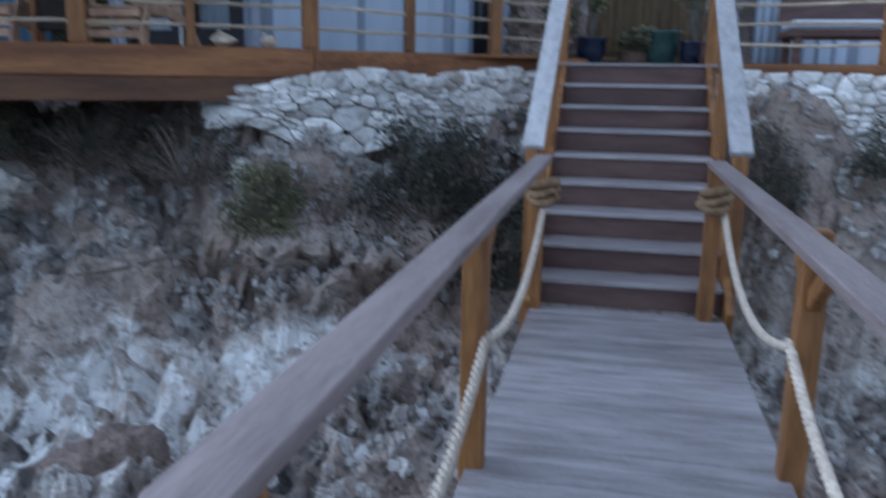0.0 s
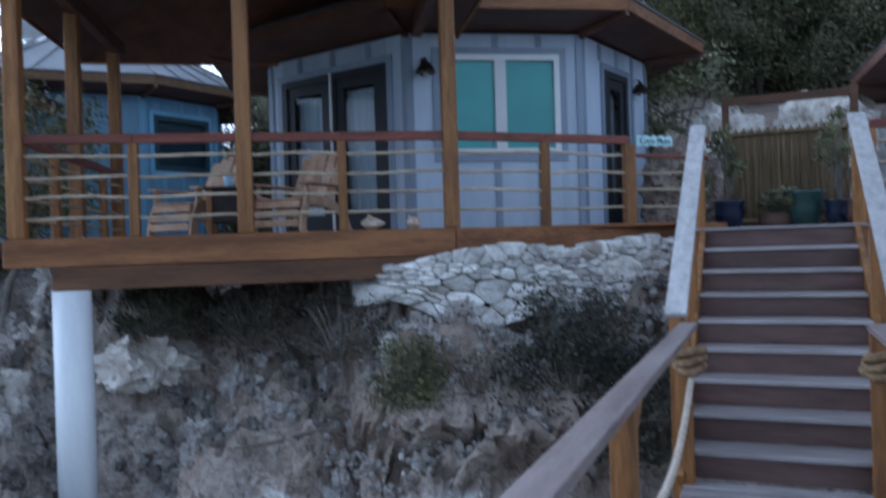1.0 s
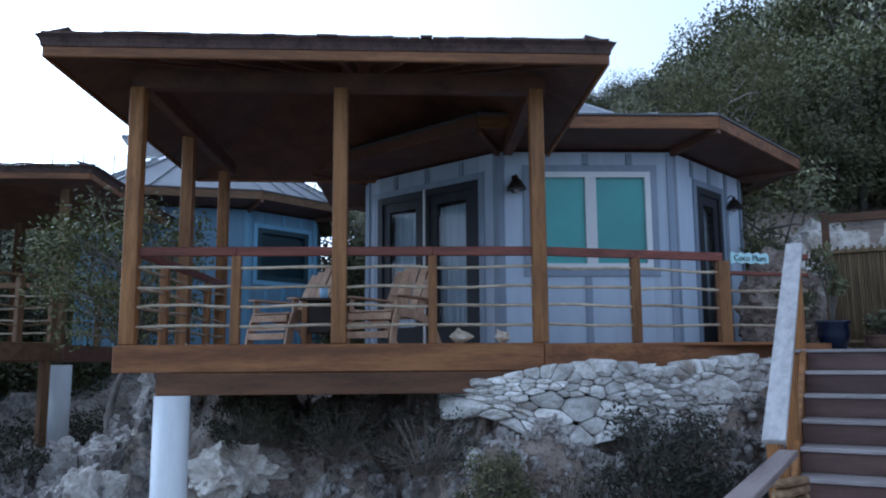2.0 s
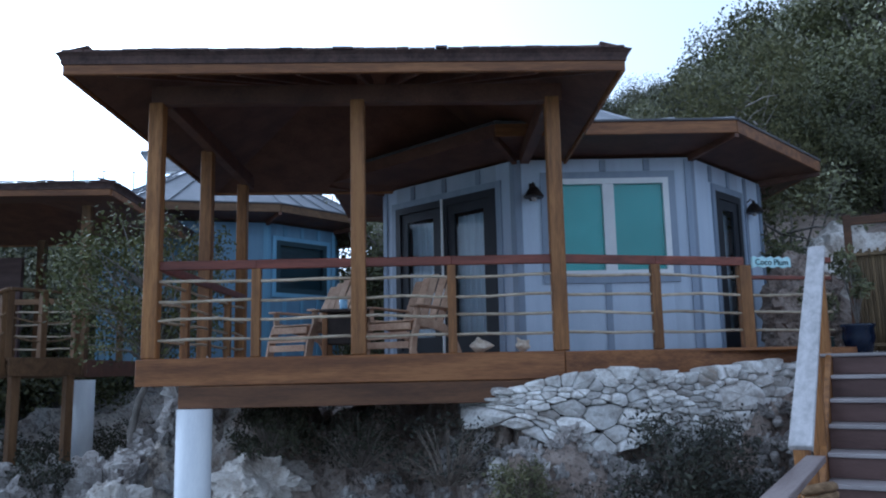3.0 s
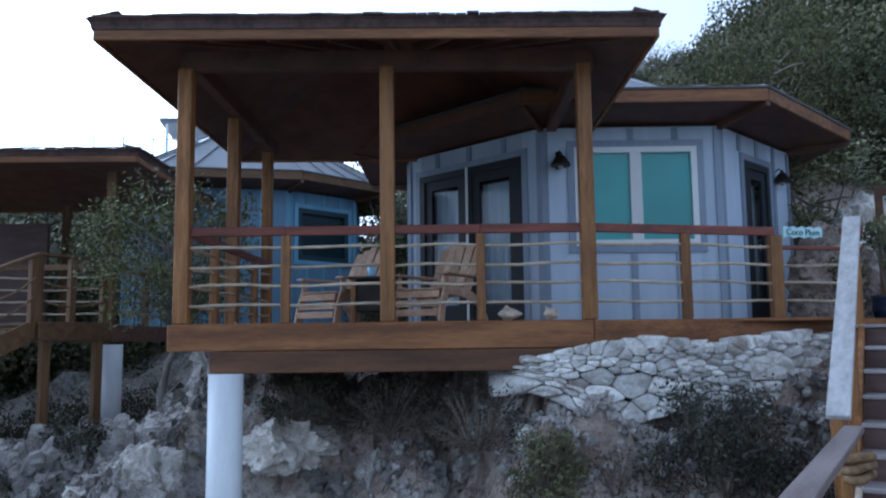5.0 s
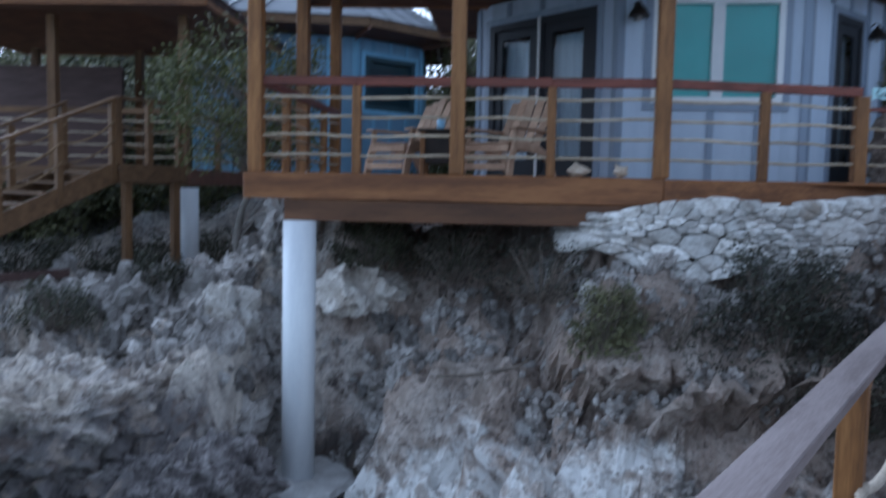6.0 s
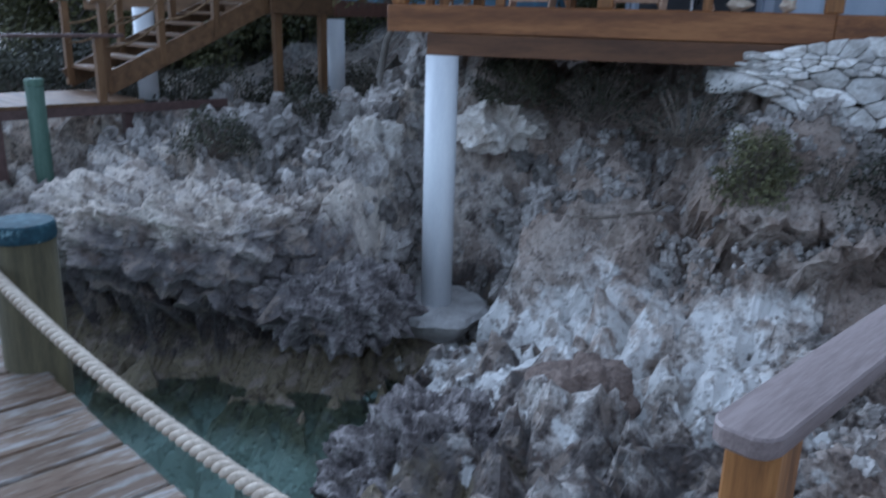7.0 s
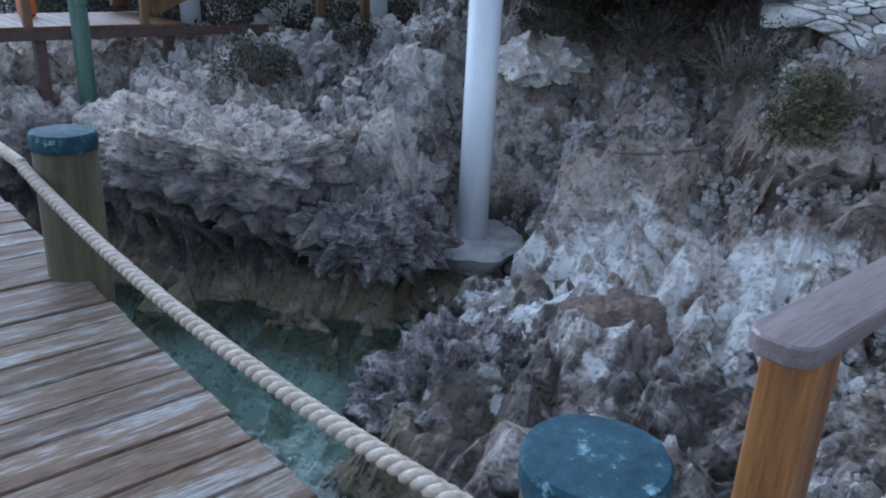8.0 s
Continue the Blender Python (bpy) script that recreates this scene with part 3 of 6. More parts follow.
def put_rock(name, u, v, z, size, seed, label, turn=0, subdiv=4, rough=0.4, freq=1.6, mat=None, bed=0.0):
    lump = boulder(size, seed, subdiv, rough, freq, bed)
    bmesh.ops.transform(lump, matrix=pose(u, v, z, 0, 0, turn), verts=lump.verts)
    ob = new(name, mesh_of(name, lump, mat or ROCK))
    ob.matrix_world = MD
    return tagged(ob, label, "rock", "rocks on the slope")


# the overhanging ledge over the pool, and loose rocks
put_rock("rock_ledge", -2.15, -1.0, -0.62, (1.55, 0.80, 0.48), 3, "overhanging slab of grey pitted limestone above the pool", 6, 6, 0.42, 1.7, None, 0.16)
put_rock("rock_ledge", -0.45, -0.95, -1.18, (0.85, 0.62, 0.36), 21, "grey pitted limestone shelf beside the footing", -4, 6, 0.45, 2.2, CRUST_ROCK, 0.06)
put_rock("rock_ledge", -4.6, -0.6, -0.85, (1.2, 0.9, 0.50), 5, "low grey pitted limestone ledge above the pool", -6, 5, 0.45, 1.9, None, 0.12)
put_rock("rock_column", 3.12, -0.62, -0.55, (0.085, 0.09, 0.36), 31, "pale fluted dripstone rib on the cliff face", 0, 4, 0.3, 1.4, CREAM_ROCK)
put_rock("rock_ledge", 1.05, -2.7, -1.66, (0.55, 0.8, 0.40), 8, "dark jagged rock point at the edge of the pool", -20, 6, 0.5, 2.4, CRUST_ROCK)
put_rock("boulder", 2.15, -2.35, -1.12, (0.40, 0.34, 0.30), 11, "round brown-grey boulder on the chalky slope", 10, 5, 0.25, 1.5, BROWN_ROCK)
put_rock("boulder", -0.48, 0.45, 0.10, (0.28, 0.28, 0.36), 13, "pale cream boulder below the deck", 0, 5, 0.5, 1.7, CREAM_ROCK)
put_rock("boulder", 0.80, 1.08, 0.36, (0.46, 0.36, 0.30), 14, "broad pale cream boulder below the deck", 20, 5, 0.5, 1.7, CREAM_ROCK)


# ---- walkway, stairs, landing ----
def plank_mesh(name, length, width, thick, mat, along_x=True, bevel=0.006):
    a, b = (length / 2, width / 2) if along_x else (width / 2, length / 2)
    return mesh_of(name, box(-a, a, -b, b, -thick, 0, bevel), mat)


def build_walkway():
    w = thing("walkway", pose(0, 0, 0), "grey-brown composite board walkway on timber joists", "walkway", kind="structure")
    pm = plank_mesh("plank", XR - XL + 0.02, 0.137, 0.028, COMPOSITE)
    y = 0.70
    while y < YS - 0.02:
        ob = part("plank", pm, None, w)
        ob.location = ((XL + XR) / 2, y, 0)
        y += 0.1435
    for x in (XL + 0.03, XR - 0.03):
        part("joist", box(x - 0.02, x + 0.02, 0.62, YS, -0.23, -0.03), CEDAR, w)
    return w


build_walkway()


def build_stairs():
    s = thing("stairs", pose(0, YS, 0), "nine-riser brown composite stairs with pale treads", "stairs", kind="structure")
    wid = XR - XL
    tm = mesh_of("tread", box(-wid / 2, wid / 2, -0.025, RUN - 0.004, -0.03, 0, 0.005), TREAD)
    rm = mesh_of("riser", box(-wid / 2, wid / 2, 0, 0.02, -RISE + 0.002, -0.032, 0.002), RISER)
    for k in range(1, 10):
        r = part("riser", rm, None, s)
        r.location = ((XL + XR) / 2, (k - 1) * RUN, k * RISE)
        if k < 9:
            t = part("tread", tm, None, s)
            t.location = ((XL + XR) / 2, (k - 1) * RUN, k * RISE)
    for x in (XL - 0.025, XR + 0.025):
        part("stringer", beam((x, -0.12, -0.06), (x, 8 * RUN + 0.15, 9 * RISE - 0.08), 0.045, 0.30), CEDAR_Z, s)
    return s


build_stairs()


def build_landing():
    la = thing("landing", pose(0, YS + 8 * RUN, LANDING), "brown composite board landing at the head of the stairs", "landing", kind="structure")
    pm = plank_mesh("plank", 1.40, 0.137, 0.028, TREAD)
    for k in range(26):
        ob = part("plank", pm, None, la)
        ob.location = (0.11, 0.045 + k * 0.1435, 0)
    part("joist", box(-0.6, 0.8, 0.1, 3.7, -0.3, -0.03), CEDAR, la)
    return la


build_landing()


def rope_mesh(points, r, pitch=0.13, strands=3):
    """A laid rope: strands wound round the line through points."""
    bm = bmesh.new()
    ps = [Vector(p) for p in points]
    for s in range(strands):
        line, run = [], 0.0
        for i, p in enumerate(ps):
            if i:
                run += (p - ps[i - 1]).length
            d = (ps[min(i + 1, len(ps) - 1)] - ps[max(i - 1, 0)]).normalized()
            a = d.cross(Vector((0, 0, 1))).normalized()
            b = a.cross(d)
            t = 2 * math.pi * (run / pitch + s / strands)
            line.append(p + (a * math.cos(t) + b * math.sin(t)) * r * 0.52)
        tube(line, r * 0.56, 7, bm)
    return mesh_of("rope", bm, ROPE, True)


def sag(p, q, drop, step=0.014):
    p, q = Vector(p), Vector(q)
    n = max(8, int((q - p).length / step))
    return [p.lerp(q, i / n) - Vector((0, 0, drop * 4 * (i / n) * (1 - i / n))) for i in range(n + 1)]


RAIL_NEAR, RAIL_FAR = 0.981, 0.965


def build_walk_rail(side):
    """A walkway's side: flat cap board, posts with knee braces, and a rope through the posts."""
    x = -0.437 if side < 0 else 0.580
    r = thing("handrail", pose(0, 0, 0), "weathered brown cap rail on cedar posts with a slack rope", "railing", "walkway railings")
    y0 = 0.67 if side < 0 else 0.1
    cap = bmesh.new()
    hw, th = 0.053, 0.036
    # the near end is cut round at its corners
    for yy, zz, half in [(y0, RAIL_NEAR, hw - 0.028), (y0 + 0.012, RAIL_NEAR, hw - 0.010), (y0 + 0.035, RAIL_NEAR, hw), (4.95, RAIL_FAR, hw)]:
        for sx, sz in ((-1, -1), (1, -1), (1, 0), (-1, 0)):
            cap.verts.new((x + sx * half, yy, zz + sz * th))
    cap.verts.ensure_lookup_table()
    for k in range(3):
        for i in range(4):
            cap.faces.new([cap.verts[j] for j in (k * 4 + i, k * 4 + (i + 1) % 4, k * 4 + 4 + (i + 1) % 4, k * 4 + 4 + i)])
    cap.faces.new([cap.verts[j] for j in (3, 2, 1, 0)])
    cap.faces.new([cap.verts[j] for j in (12, 13, 14, 15)])
    bmesh.ops.bevel(cap, geom=cap.edges[:], offset=0.004, segments=1, affect="EDGES")
    part("cap_rail", cap, WEATHER_RAIL, r)
    ys = (0.80, 2.72, 4.87) if side < 0 else (0.95, 2.9, 4.87)
    for y in ys:
        inner = x + (-0.01 if y < 1 else -0.03) * (1 if side < 0 else -3.9 if y < 4 else 0)
        part("post", box(inner - 0.045, inner + 0.045, y - 0.045, y + 0.045, -0.42, RAIL_NEAR - th - 0.012 if y < 4 else RAIL_FAR - th - 0.002, 0.006), CEDAR_Z, r)
    for y in ys[1:2]:
        bx = x + (-0.03 if side < 0 else 0.117)
        part("brace", beam((bx, y + 0.03, 0.68), (bx, y + 0.30, RAIL_NEAR - th - 0.05), 0.045, 0.07), CEDAR_Z, r)
        if side > 0:
            part("brace", beam((bx, y - 0.03, 0.68), (bx, y - 0.30, RAIL_NEAR - th - 0.05), 0.045, 0.07), CEDAR_Z, r)
    hang = []
    rx = x + (0.015 if side < 0 else 0.062)
    for a, b in zip(ys, ys[1:]):
        hang.append(((rx, a, 0.50), (rx, b, 0.52 if b < 4 else 0.66), 0.20))
    for p, q, d in hang:
        part("rope", rope_mesh(sag(p, q, d), 0.019, 0.10), ROPE, r, "slack manila rope")
    knot = bmesh.new()
    for k in range(3):
        ring = [(x + (0.07 + 0.02 * math.sin(3 * t + k)) * math.cos(t), 4.87 + 0.07 * math.sin(t), 0.70 + 0.045 * k + 0.02 * math.sin(t + k)) for t in (2 * math.pi * i / 16 for i in range(17))]
        tube(ring, 0.027, 6, knot)
    part("rope_knot", knot, ROPE_OLD, r, "wound rope knot", True)
    return r


build_walk_rail(-1)
build_walk_rail(1)


def build_stair_rail(side):
    x = -0.525 if side < 0 else 0.735
    r = thing("stair_rail", pose(0, 0, 0), "silver-weathered sloping stair rail board on cedar posts", "railing", "stair railings")
    y0, z0 = 5.05, 0.995
    y1 = YS + 8 * RUN + 0.12
    z1 = z0 + (y1 - y0) * 0.645
    part("cap_rail", beam((x, y0, z0), (x, y1, z1), 0.135, 0.038), GREY_RAIL, r, "silvered cap board")
    part("post", box(x - 0.045, x + 0.045, 5.06, 5.15, -0.35, z0 - 0.005, 0.006), CEDAR_Z, r)
    part("post", box(x - 0.045, x + 0.045, y1 - 0.11, y1 - 0.02, LANDING - 0.35, z1 - 0.09, 0.006), CEDAR_Z, r)
    ym = (y0 + y1) / 2
    part("post", box(x - 0.045, x + 0.045, ym - 0.045, ym + 0.045, 0.5, z0 + (ym - y0) * 0.645 - 0.06, 0.006), CEDAR_Z, r)
    return r


build_stair_rail(-1)
build_stair_rail(1)


# ---- dock ----
def build_dock():
    d = thing("dock", pose(0, 0, 0), "weathered plank dock, brown and silver boards", "dock", kind="structure")
    meshes = [plank_mesh("plank", 2.9 + 0.012 * i, 0.171, 0.04, DOCK, False, 0.007) for i in range(4)]
    rnd = random.Random(4)
    x, k = 1.2, 0
    while x > -9.5:
        ob = part("plank", meshes[rnd.randrange(4)], None, d)
        ob.location = (x, -0.85, 0.035 + rnd.uniform(-0.003, 0.003))
        ob.rotation_euler = (0, 0, rnd.uniform(-0.004, 0.004))
        x -= 0.178
    for y in (0.50, -0.8, -2.15):
        part("stringer", box(-9.4, 1.2, y - 0.03, y + 0.03, -0.26, -0.012), PILE, d)
    return d


build_dock()


def build_piling(x, y, top, r, label, cap=BLUE_CAP, body=PILE, foot=-2.6):
    p = thing("piling", pose(x, y, foot), label, "piling", "dock pilings")
    h = top - foot
    part("post", lathe([(r, 0), (r * 0.99, h * 0.5), (r * 0.97, h - 0.075)], 28), body, p, "", True)
    c = lathe([(r * 0.99, h - 0.075), (r * 1.02, h - 0.06), (r * 1.02, h - 0.012), (r * 0.97, h), (r * 0.5, h + 0.004), (0.01, h + 0.005)], 28)
    for v in c.verts:
        v.co += Vector((noise.noise(v.co * 9), noise.noise(v.co * 9 + Vector((5, 0, 0))), 0.5 * noise.noise(v.co * 14))) * 0.006
    part("cap", c, cap, p, "blue painted flat top")
    return p


build_piling(-3.55, 0.61, 0.68, 0.135, "round timber dock piling with a worn blue top")
build_piling(-0.76, 0.745, 0.57, 0.148, "round timber dock piling with a worn mottled blue top")
build_piling(-6.5, 0.61, 0.68, 0.135, "round timber dock piling with a worn blue top")
dock_rope = thing("dock_rope", pose(0, 0, 0), "thick three-strand manila rope strung between dock pilings", "rope")
part("rope", rope_mesh(sag((-6.5, 0.45, 0.58), (-3.62, 0.45, 0.54), 0.03, 0.012), 0.026, 0.115), ROPE, dock_rope)
part("rope", rope_mesh(sag((-3.62, 0.45, 0.53), (-0.78, 0.575, 0.435), 0.105, 0.012), 0.026, 0.115), ROPE, dock_rope)


# ---- the porch deck: floor, rails, posts, roof ----
def stick(p, q, seed, r=0.0148):
    rnd = random.Random(seed)
    p, q = Vector(p), Vector(q)
    n = 14
    bend, ph = rnd.uniform(0.004, 0.013), rnd.uniform(0, 6)
    pts, rs = [], []
    for i in range(n + 1):
        t = i / n
        o = Vector((0, 0.5, 1)) * bend * (math.sin(ph + 5 * t) + 0.6 * noise.noise(Vector((t * 7, seed, 0))))
        pts.append(p.lerp(q, t) + o)
        rs.append(r * (1 + 0.18 * noise.noise(Vector((t * 9, seed * 3.3, 2)))))
    return tube(pts, rs, 7)


P1, P2, P3 = (-0.05, 0.0), (BAY, 0.0), (2 * BAY, 0.0)
EM = (P3[0] + 1.04 * math.cos(BEND), 1.04 * math.sin(BEND))
EN = (P3[0] + 2.062 * math.cos(BEND), 2.062 * math.sin(BEND))
RH = 0.932


def rail_bay(parent, a, b, seed, rail=True, levels=(0.17, 0.36, 0.54, 0.73), top=None):
    for i, h in enumerate(levels):
        part("rail_stick", stick((*a, h), (*b, h + 0.004), seed + i), STICK, parent, "", True)
    if rail:
        part("top_rail", beam((*a, RH - 0.045), (*b, RH - 0.045), 0.05, 0.088), top or RAIL_RED, parent, "" if top else "red-brown top rail")


def build_porch():
    floor = thing("porch_floor", at(0, 0, DECK), "plank porch floor with an orange-stained fascia", "deck", kind="structure")
    pm = [mesh_of("plank", box(-w / 2, w / 2, -0.068, 0.068, -0.03, 0, 0.005), CEDAR_X) for w in (4.0,)]
    for k in range(26):
        ob = part("plank", pm[0], None, floor)
        ob.location = (1.90, -0.02 + 0.143 * k, -0.002)
    pm2 = mesh_of("plank", box(-1.3, 1.3, -0.068, 0.068, -0.03, 0, 0.005), CEDAR_X)
    for k in range(16):
        ob = part("plank", pm2, None, floor)
        ob.location = (5.2 + 0.06 * k, 0.30 + 0.143 * k, -0.002)
    part("fascia", beam((-0.14, -0.10, -0.135), (P3[0] + 0.01, -0.10, -0.135), 0.045, 0.25), CEDAR_X, floor, "orange-stained fascia board")
    part("fascia", beam((P3[0] + 0.012, -0.10, -0.135), (P3[0] + 3.3 * math.cos(BEND), -0.10 + 3.3 * math.sin(BEND), -0.135), 0.045, 0.25), CEDAR_X, floor, "orange-stained fascia board")
    part("fascia", beam((-0.14, -0.076, -0.135), (-0.14, 4.0, -0.135), 0.045, 0.25), CEDAR_X, floor)
    for u in np.arange(0.3, 3.9, 0.6):
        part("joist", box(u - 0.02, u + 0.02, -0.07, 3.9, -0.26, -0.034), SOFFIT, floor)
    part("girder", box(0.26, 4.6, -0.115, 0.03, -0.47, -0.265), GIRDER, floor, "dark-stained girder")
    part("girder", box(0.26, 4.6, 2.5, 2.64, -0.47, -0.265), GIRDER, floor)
    for (u, v) in (P1, P2, P3, (-0.05, 1.75), (-0.05, 3.5)):
        po = thing("porch_post", at(u, v, DECK), "square orange-brown cedar porch post", "post", "porch posts")
        part("shaft", box(-0.07, 0.07, -0.07, 0.07, 0, 2.515, 0.008), CEDAR_Z, po)
    rail = thing("porch_railing", at(0, 0, DECK), "porch railing of wavy driftwood sticks and red-brown top rail", "railing", "porch railings")
    chain = [P1, (0.95, 0), P2, (2.83, 0), P3, EM, EN]
    for k, (a, b) in enumerate(zip(chain, chain[1:])):
        rail_bay(rail, a, b, 10 * k + 1)
    last = (EN[0] + 1.05 * math.cos(BEND), EN[1] + 1.05 * math.sin(BEND))
    rail_bay(rail, EN, last, 90, False)
    part("top_rail", beam((*EN, RH - 0.21), (*last, RH - 0.21), 0.06, 0.04), RAIL_RED, rail)
    part("top_rail", beam((last[0] - 0.22, last[1] - 0.06, RH - 0.02), (*last, RH - 0.02), 0.10, 0.06), RAIL_RED, rail)
    for (u, v), w in (((0.95, 0), 0.042), ((2.83, 0), 0.042), (EM, 0.045), (EN, 0.06)):
        part("post", box(u - w, u + w, v - w, v + w, 0, RH - 0.09, 0.005), CEDAR_Z, rail)
    side = thing("porch_railing", at(0, 0, DECK), "side railing of driftwood sticks along the open porch end", "railing", "porch railings")
    for k, (a, b) in enumerate((((0, 0), (0, 0.875)), ((0, 0.875), (0, 1.75)), ((0, 1.75), (0, 2.6)), ((0, 2.6), (0, 3.5)))):
        rail_bay(side, a, b, 200 + 10 * k)
    for v in (0.875, 2.6):
        part("post", box(-0.042, 0.042, v - 0.042, v + 0.042, 0, RH - 0.09, 0.005), CEDAR_Z, side)


build_porch()


def build_pipe(u, v, top, foot, r, label):
    p = thing("pipe_column", at(u, v, foot), label, "column", "pipe columns")
    part("shaft", lathe([(r, 0), (r, top - foot)], 32), PVC, p, "", True)
    return p


build_pipe(0.42, -0.12, DECK - 0.472, -1.52, 0.162, "white pipe column carrying the porch girder")
pad = lathe([(0.26, -0.6), (0.30, -0.32), (0.44, -0.20), (0.57, -0.09), (0.62, -0.045), (0.57, 0), (0.3, 0.004), (0.01, 0.004)], 44)
for v in pad.verts:
    v.co += Vector((noise.noise(v.co * 3), noise.noise(v.co * 3 + Vector((4, 4, 4))), 0.4 * noise.noise(v.co * 6))) * 0.09 + Vector((noise.noise(v.co * 11), noise.noise(v.co * 11 + Vector((3, 1, 2))), 0.5 * noise.noise(v.co * 13))) * 0.03
pd = new("concrete_pad", mesh_of("concrete_pad", pad, PAD))
pd.matrix_world = at(0.42, -0.12, -1.37)
tagged(pd, "rough round concrete footing on the rock", "footing")


def hip_roof(name, m, u0, u1, v0, v1, z, fascia, rise, label, seed, shingle_front=True):
    """Low hip roof: boarded underside, light fascia, dark shake edge with ragged butts, shake slopes."""
    r = thing(name, m, label, "roof", "porch roofs")
    cu, half = (u0 + u1) / 2, (v1 - v0) / 2
    ridge0, ridge1 = (u0 + half * 0.9, (v0 + v1) / 2, z + rise), (u1 - half * 0.9, (v0 + v1) / 2, z + rise)
    if ridge0[0] > ridge1[0]:
        ridge0 = ridge1 = (cu, (v0 + v1) / 2, z + rise)
    bm = bmesh.new()
    c = [bm.verts.new((u, v, z + 0.17)) for u, v in ((u0, v0), (u1, v0), (u1, v1), (u0, v1))]
    a, b = bm.verts.new((ridge0[0], ridge0[1], ridge0[2] + 0.17)), bm.verts.new((ridge1[0] + 0.01, ridge1[1], ridge1[2] + 0.17))
    for f in ((c[0], c[1], b, a), (c[2], c[3], a, b), (c[1], c[2], b), (c[3], c[0], a)):
        bm.faces.new(f)
    part("slope", bm, SHAKE, r, "dark shake slopes")
    under = bmesh.new()
    c = [under.verts.new((u, v, z + 0.03)) for u, v in ((u0 + .03, v0 + .03), (u1 - .03, v0 + .03), (u1 - .03, v1 - .03), (u0 + .03, v1 - .03))]
    a, b = under.verts.new(ridge0), under.verts.new((ridge1[0] + 0.01, ridge1[1], ridge1[2]))
    for f in ((c[0], c[1], b, a), (c[2], c[3], a, b), (c[1], c[2], b), (c[3], c[0], a)):
        under.faces.new(f)
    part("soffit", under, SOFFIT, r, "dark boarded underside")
    corners = [(u0, v0), (u1, v0), (u1, v1), (u0, v1)]
    for i in range(4):
        p, q = corners[i], corners[(i + 1) % 4]
        part("fascia", beam((*p, z + fascia / 2), (*q, z + fascia / 2), 0.04, fascia), CEDAR_X, r, "light cedar fascia")
    crown = bmesh.new()
    rings = []
    for out, up in ((0.0, 0.001), (0.026, 0.001), (0.030, 0.035), (0.045, 0.07), (0.075, 0.098), (0.0, 0.099)):
        rings.append([crown.verts.new((u, v, z + fascia + up)) for u, v in ((u0 - out, v0 - out), (u1 + out, v0 - out), (u1 + out, v1 + out), (u0 - out, v1 + out))])
    for a, b in zip(rings, rings[1:]):
        for k in range(4):
            crown.faces.new((a[k], a[(k + 1) % 4], b[(k + 1) % 4], b[k]))
    part("crown_moulding", crown, SHAKE, r, "dark stained moulding under the shakes")
    rnd = random.Random(seed)
    edge = bmesh.new()
    for i in range(4):
        p, q = Vector((*corners[i], 0)), Vector((*corners[(i + 1) % 4], 0))
        d = (q - p).normalized()
        nrm = Vector((d.y, -d.x, 0))
        s = 0.0
        while s < (q - p).length:
            w = rnd.uniform(0.09, 0.2)
            o = p + d * s + nrm * rnd.uniform(0.035, 0.06)
            lift = z + fascia + 0.100 + rnd.uniform(-0.003, 0.005)
            back, front = nrm * -0.25, nrm * (0.03 + rnd.uniform(-0.012, 0.012))
            e = min(s + w - 0.006, (q - p).length) - s
            vs = [edge.verts.new(o + k) for k in (front + Vector((0, 0, lift)), front + d * e + Vector((0, 0, lift)), back + d * e + Vector((0, 0, lift + 0.07)), back + Vector((0, 0, lift + 0.07)))]
            ws = [edge.verts.new(x.co + Vector((0, 0, 0.02 + rnd.uniform(0, 0.006)))) for x in vs]
            for f in ((0, 1, 2, 3), (7, 6, 5, 4), (0, 4, 5, 1), (1, 5, 6, 2), (2, 6, 7, 3), (3, 7, 4, 0)):
                edge.faces.new([(vs + ws)[j] for j in f])
            s += w
    me = mesh_of("shake_edge", edge, SHAKE)
    ob = part("shake_edge", me, None, r, "ragged dark wood shakes")
    tagged(ob, kind="stuff")
    return r


# the roof has settled a little towards the cabin
pr = hip_roof("porch_roof", at(4.43, 0, 4.16) @ pose(0, 0, 0, 0, 0.5, 0) @ pose(-4.43, 0, -4.16), -0.66, 4.43, -0.72, 4.3, 4.16, 0.095, 1.1, "low hipped porch roof of dark wood shakes", 2)
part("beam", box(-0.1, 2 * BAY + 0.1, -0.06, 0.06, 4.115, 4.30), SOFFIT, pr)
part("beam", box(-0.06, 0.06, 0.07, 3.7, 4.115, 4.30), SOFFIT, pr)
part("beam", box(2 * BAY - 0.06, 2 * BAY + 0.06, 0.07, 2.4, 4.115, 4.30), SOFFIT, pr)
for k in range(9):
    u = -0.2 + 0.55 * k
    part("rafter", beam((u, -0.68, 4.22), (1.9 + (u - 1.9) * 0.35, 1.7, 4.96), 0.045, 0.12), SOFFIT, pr)


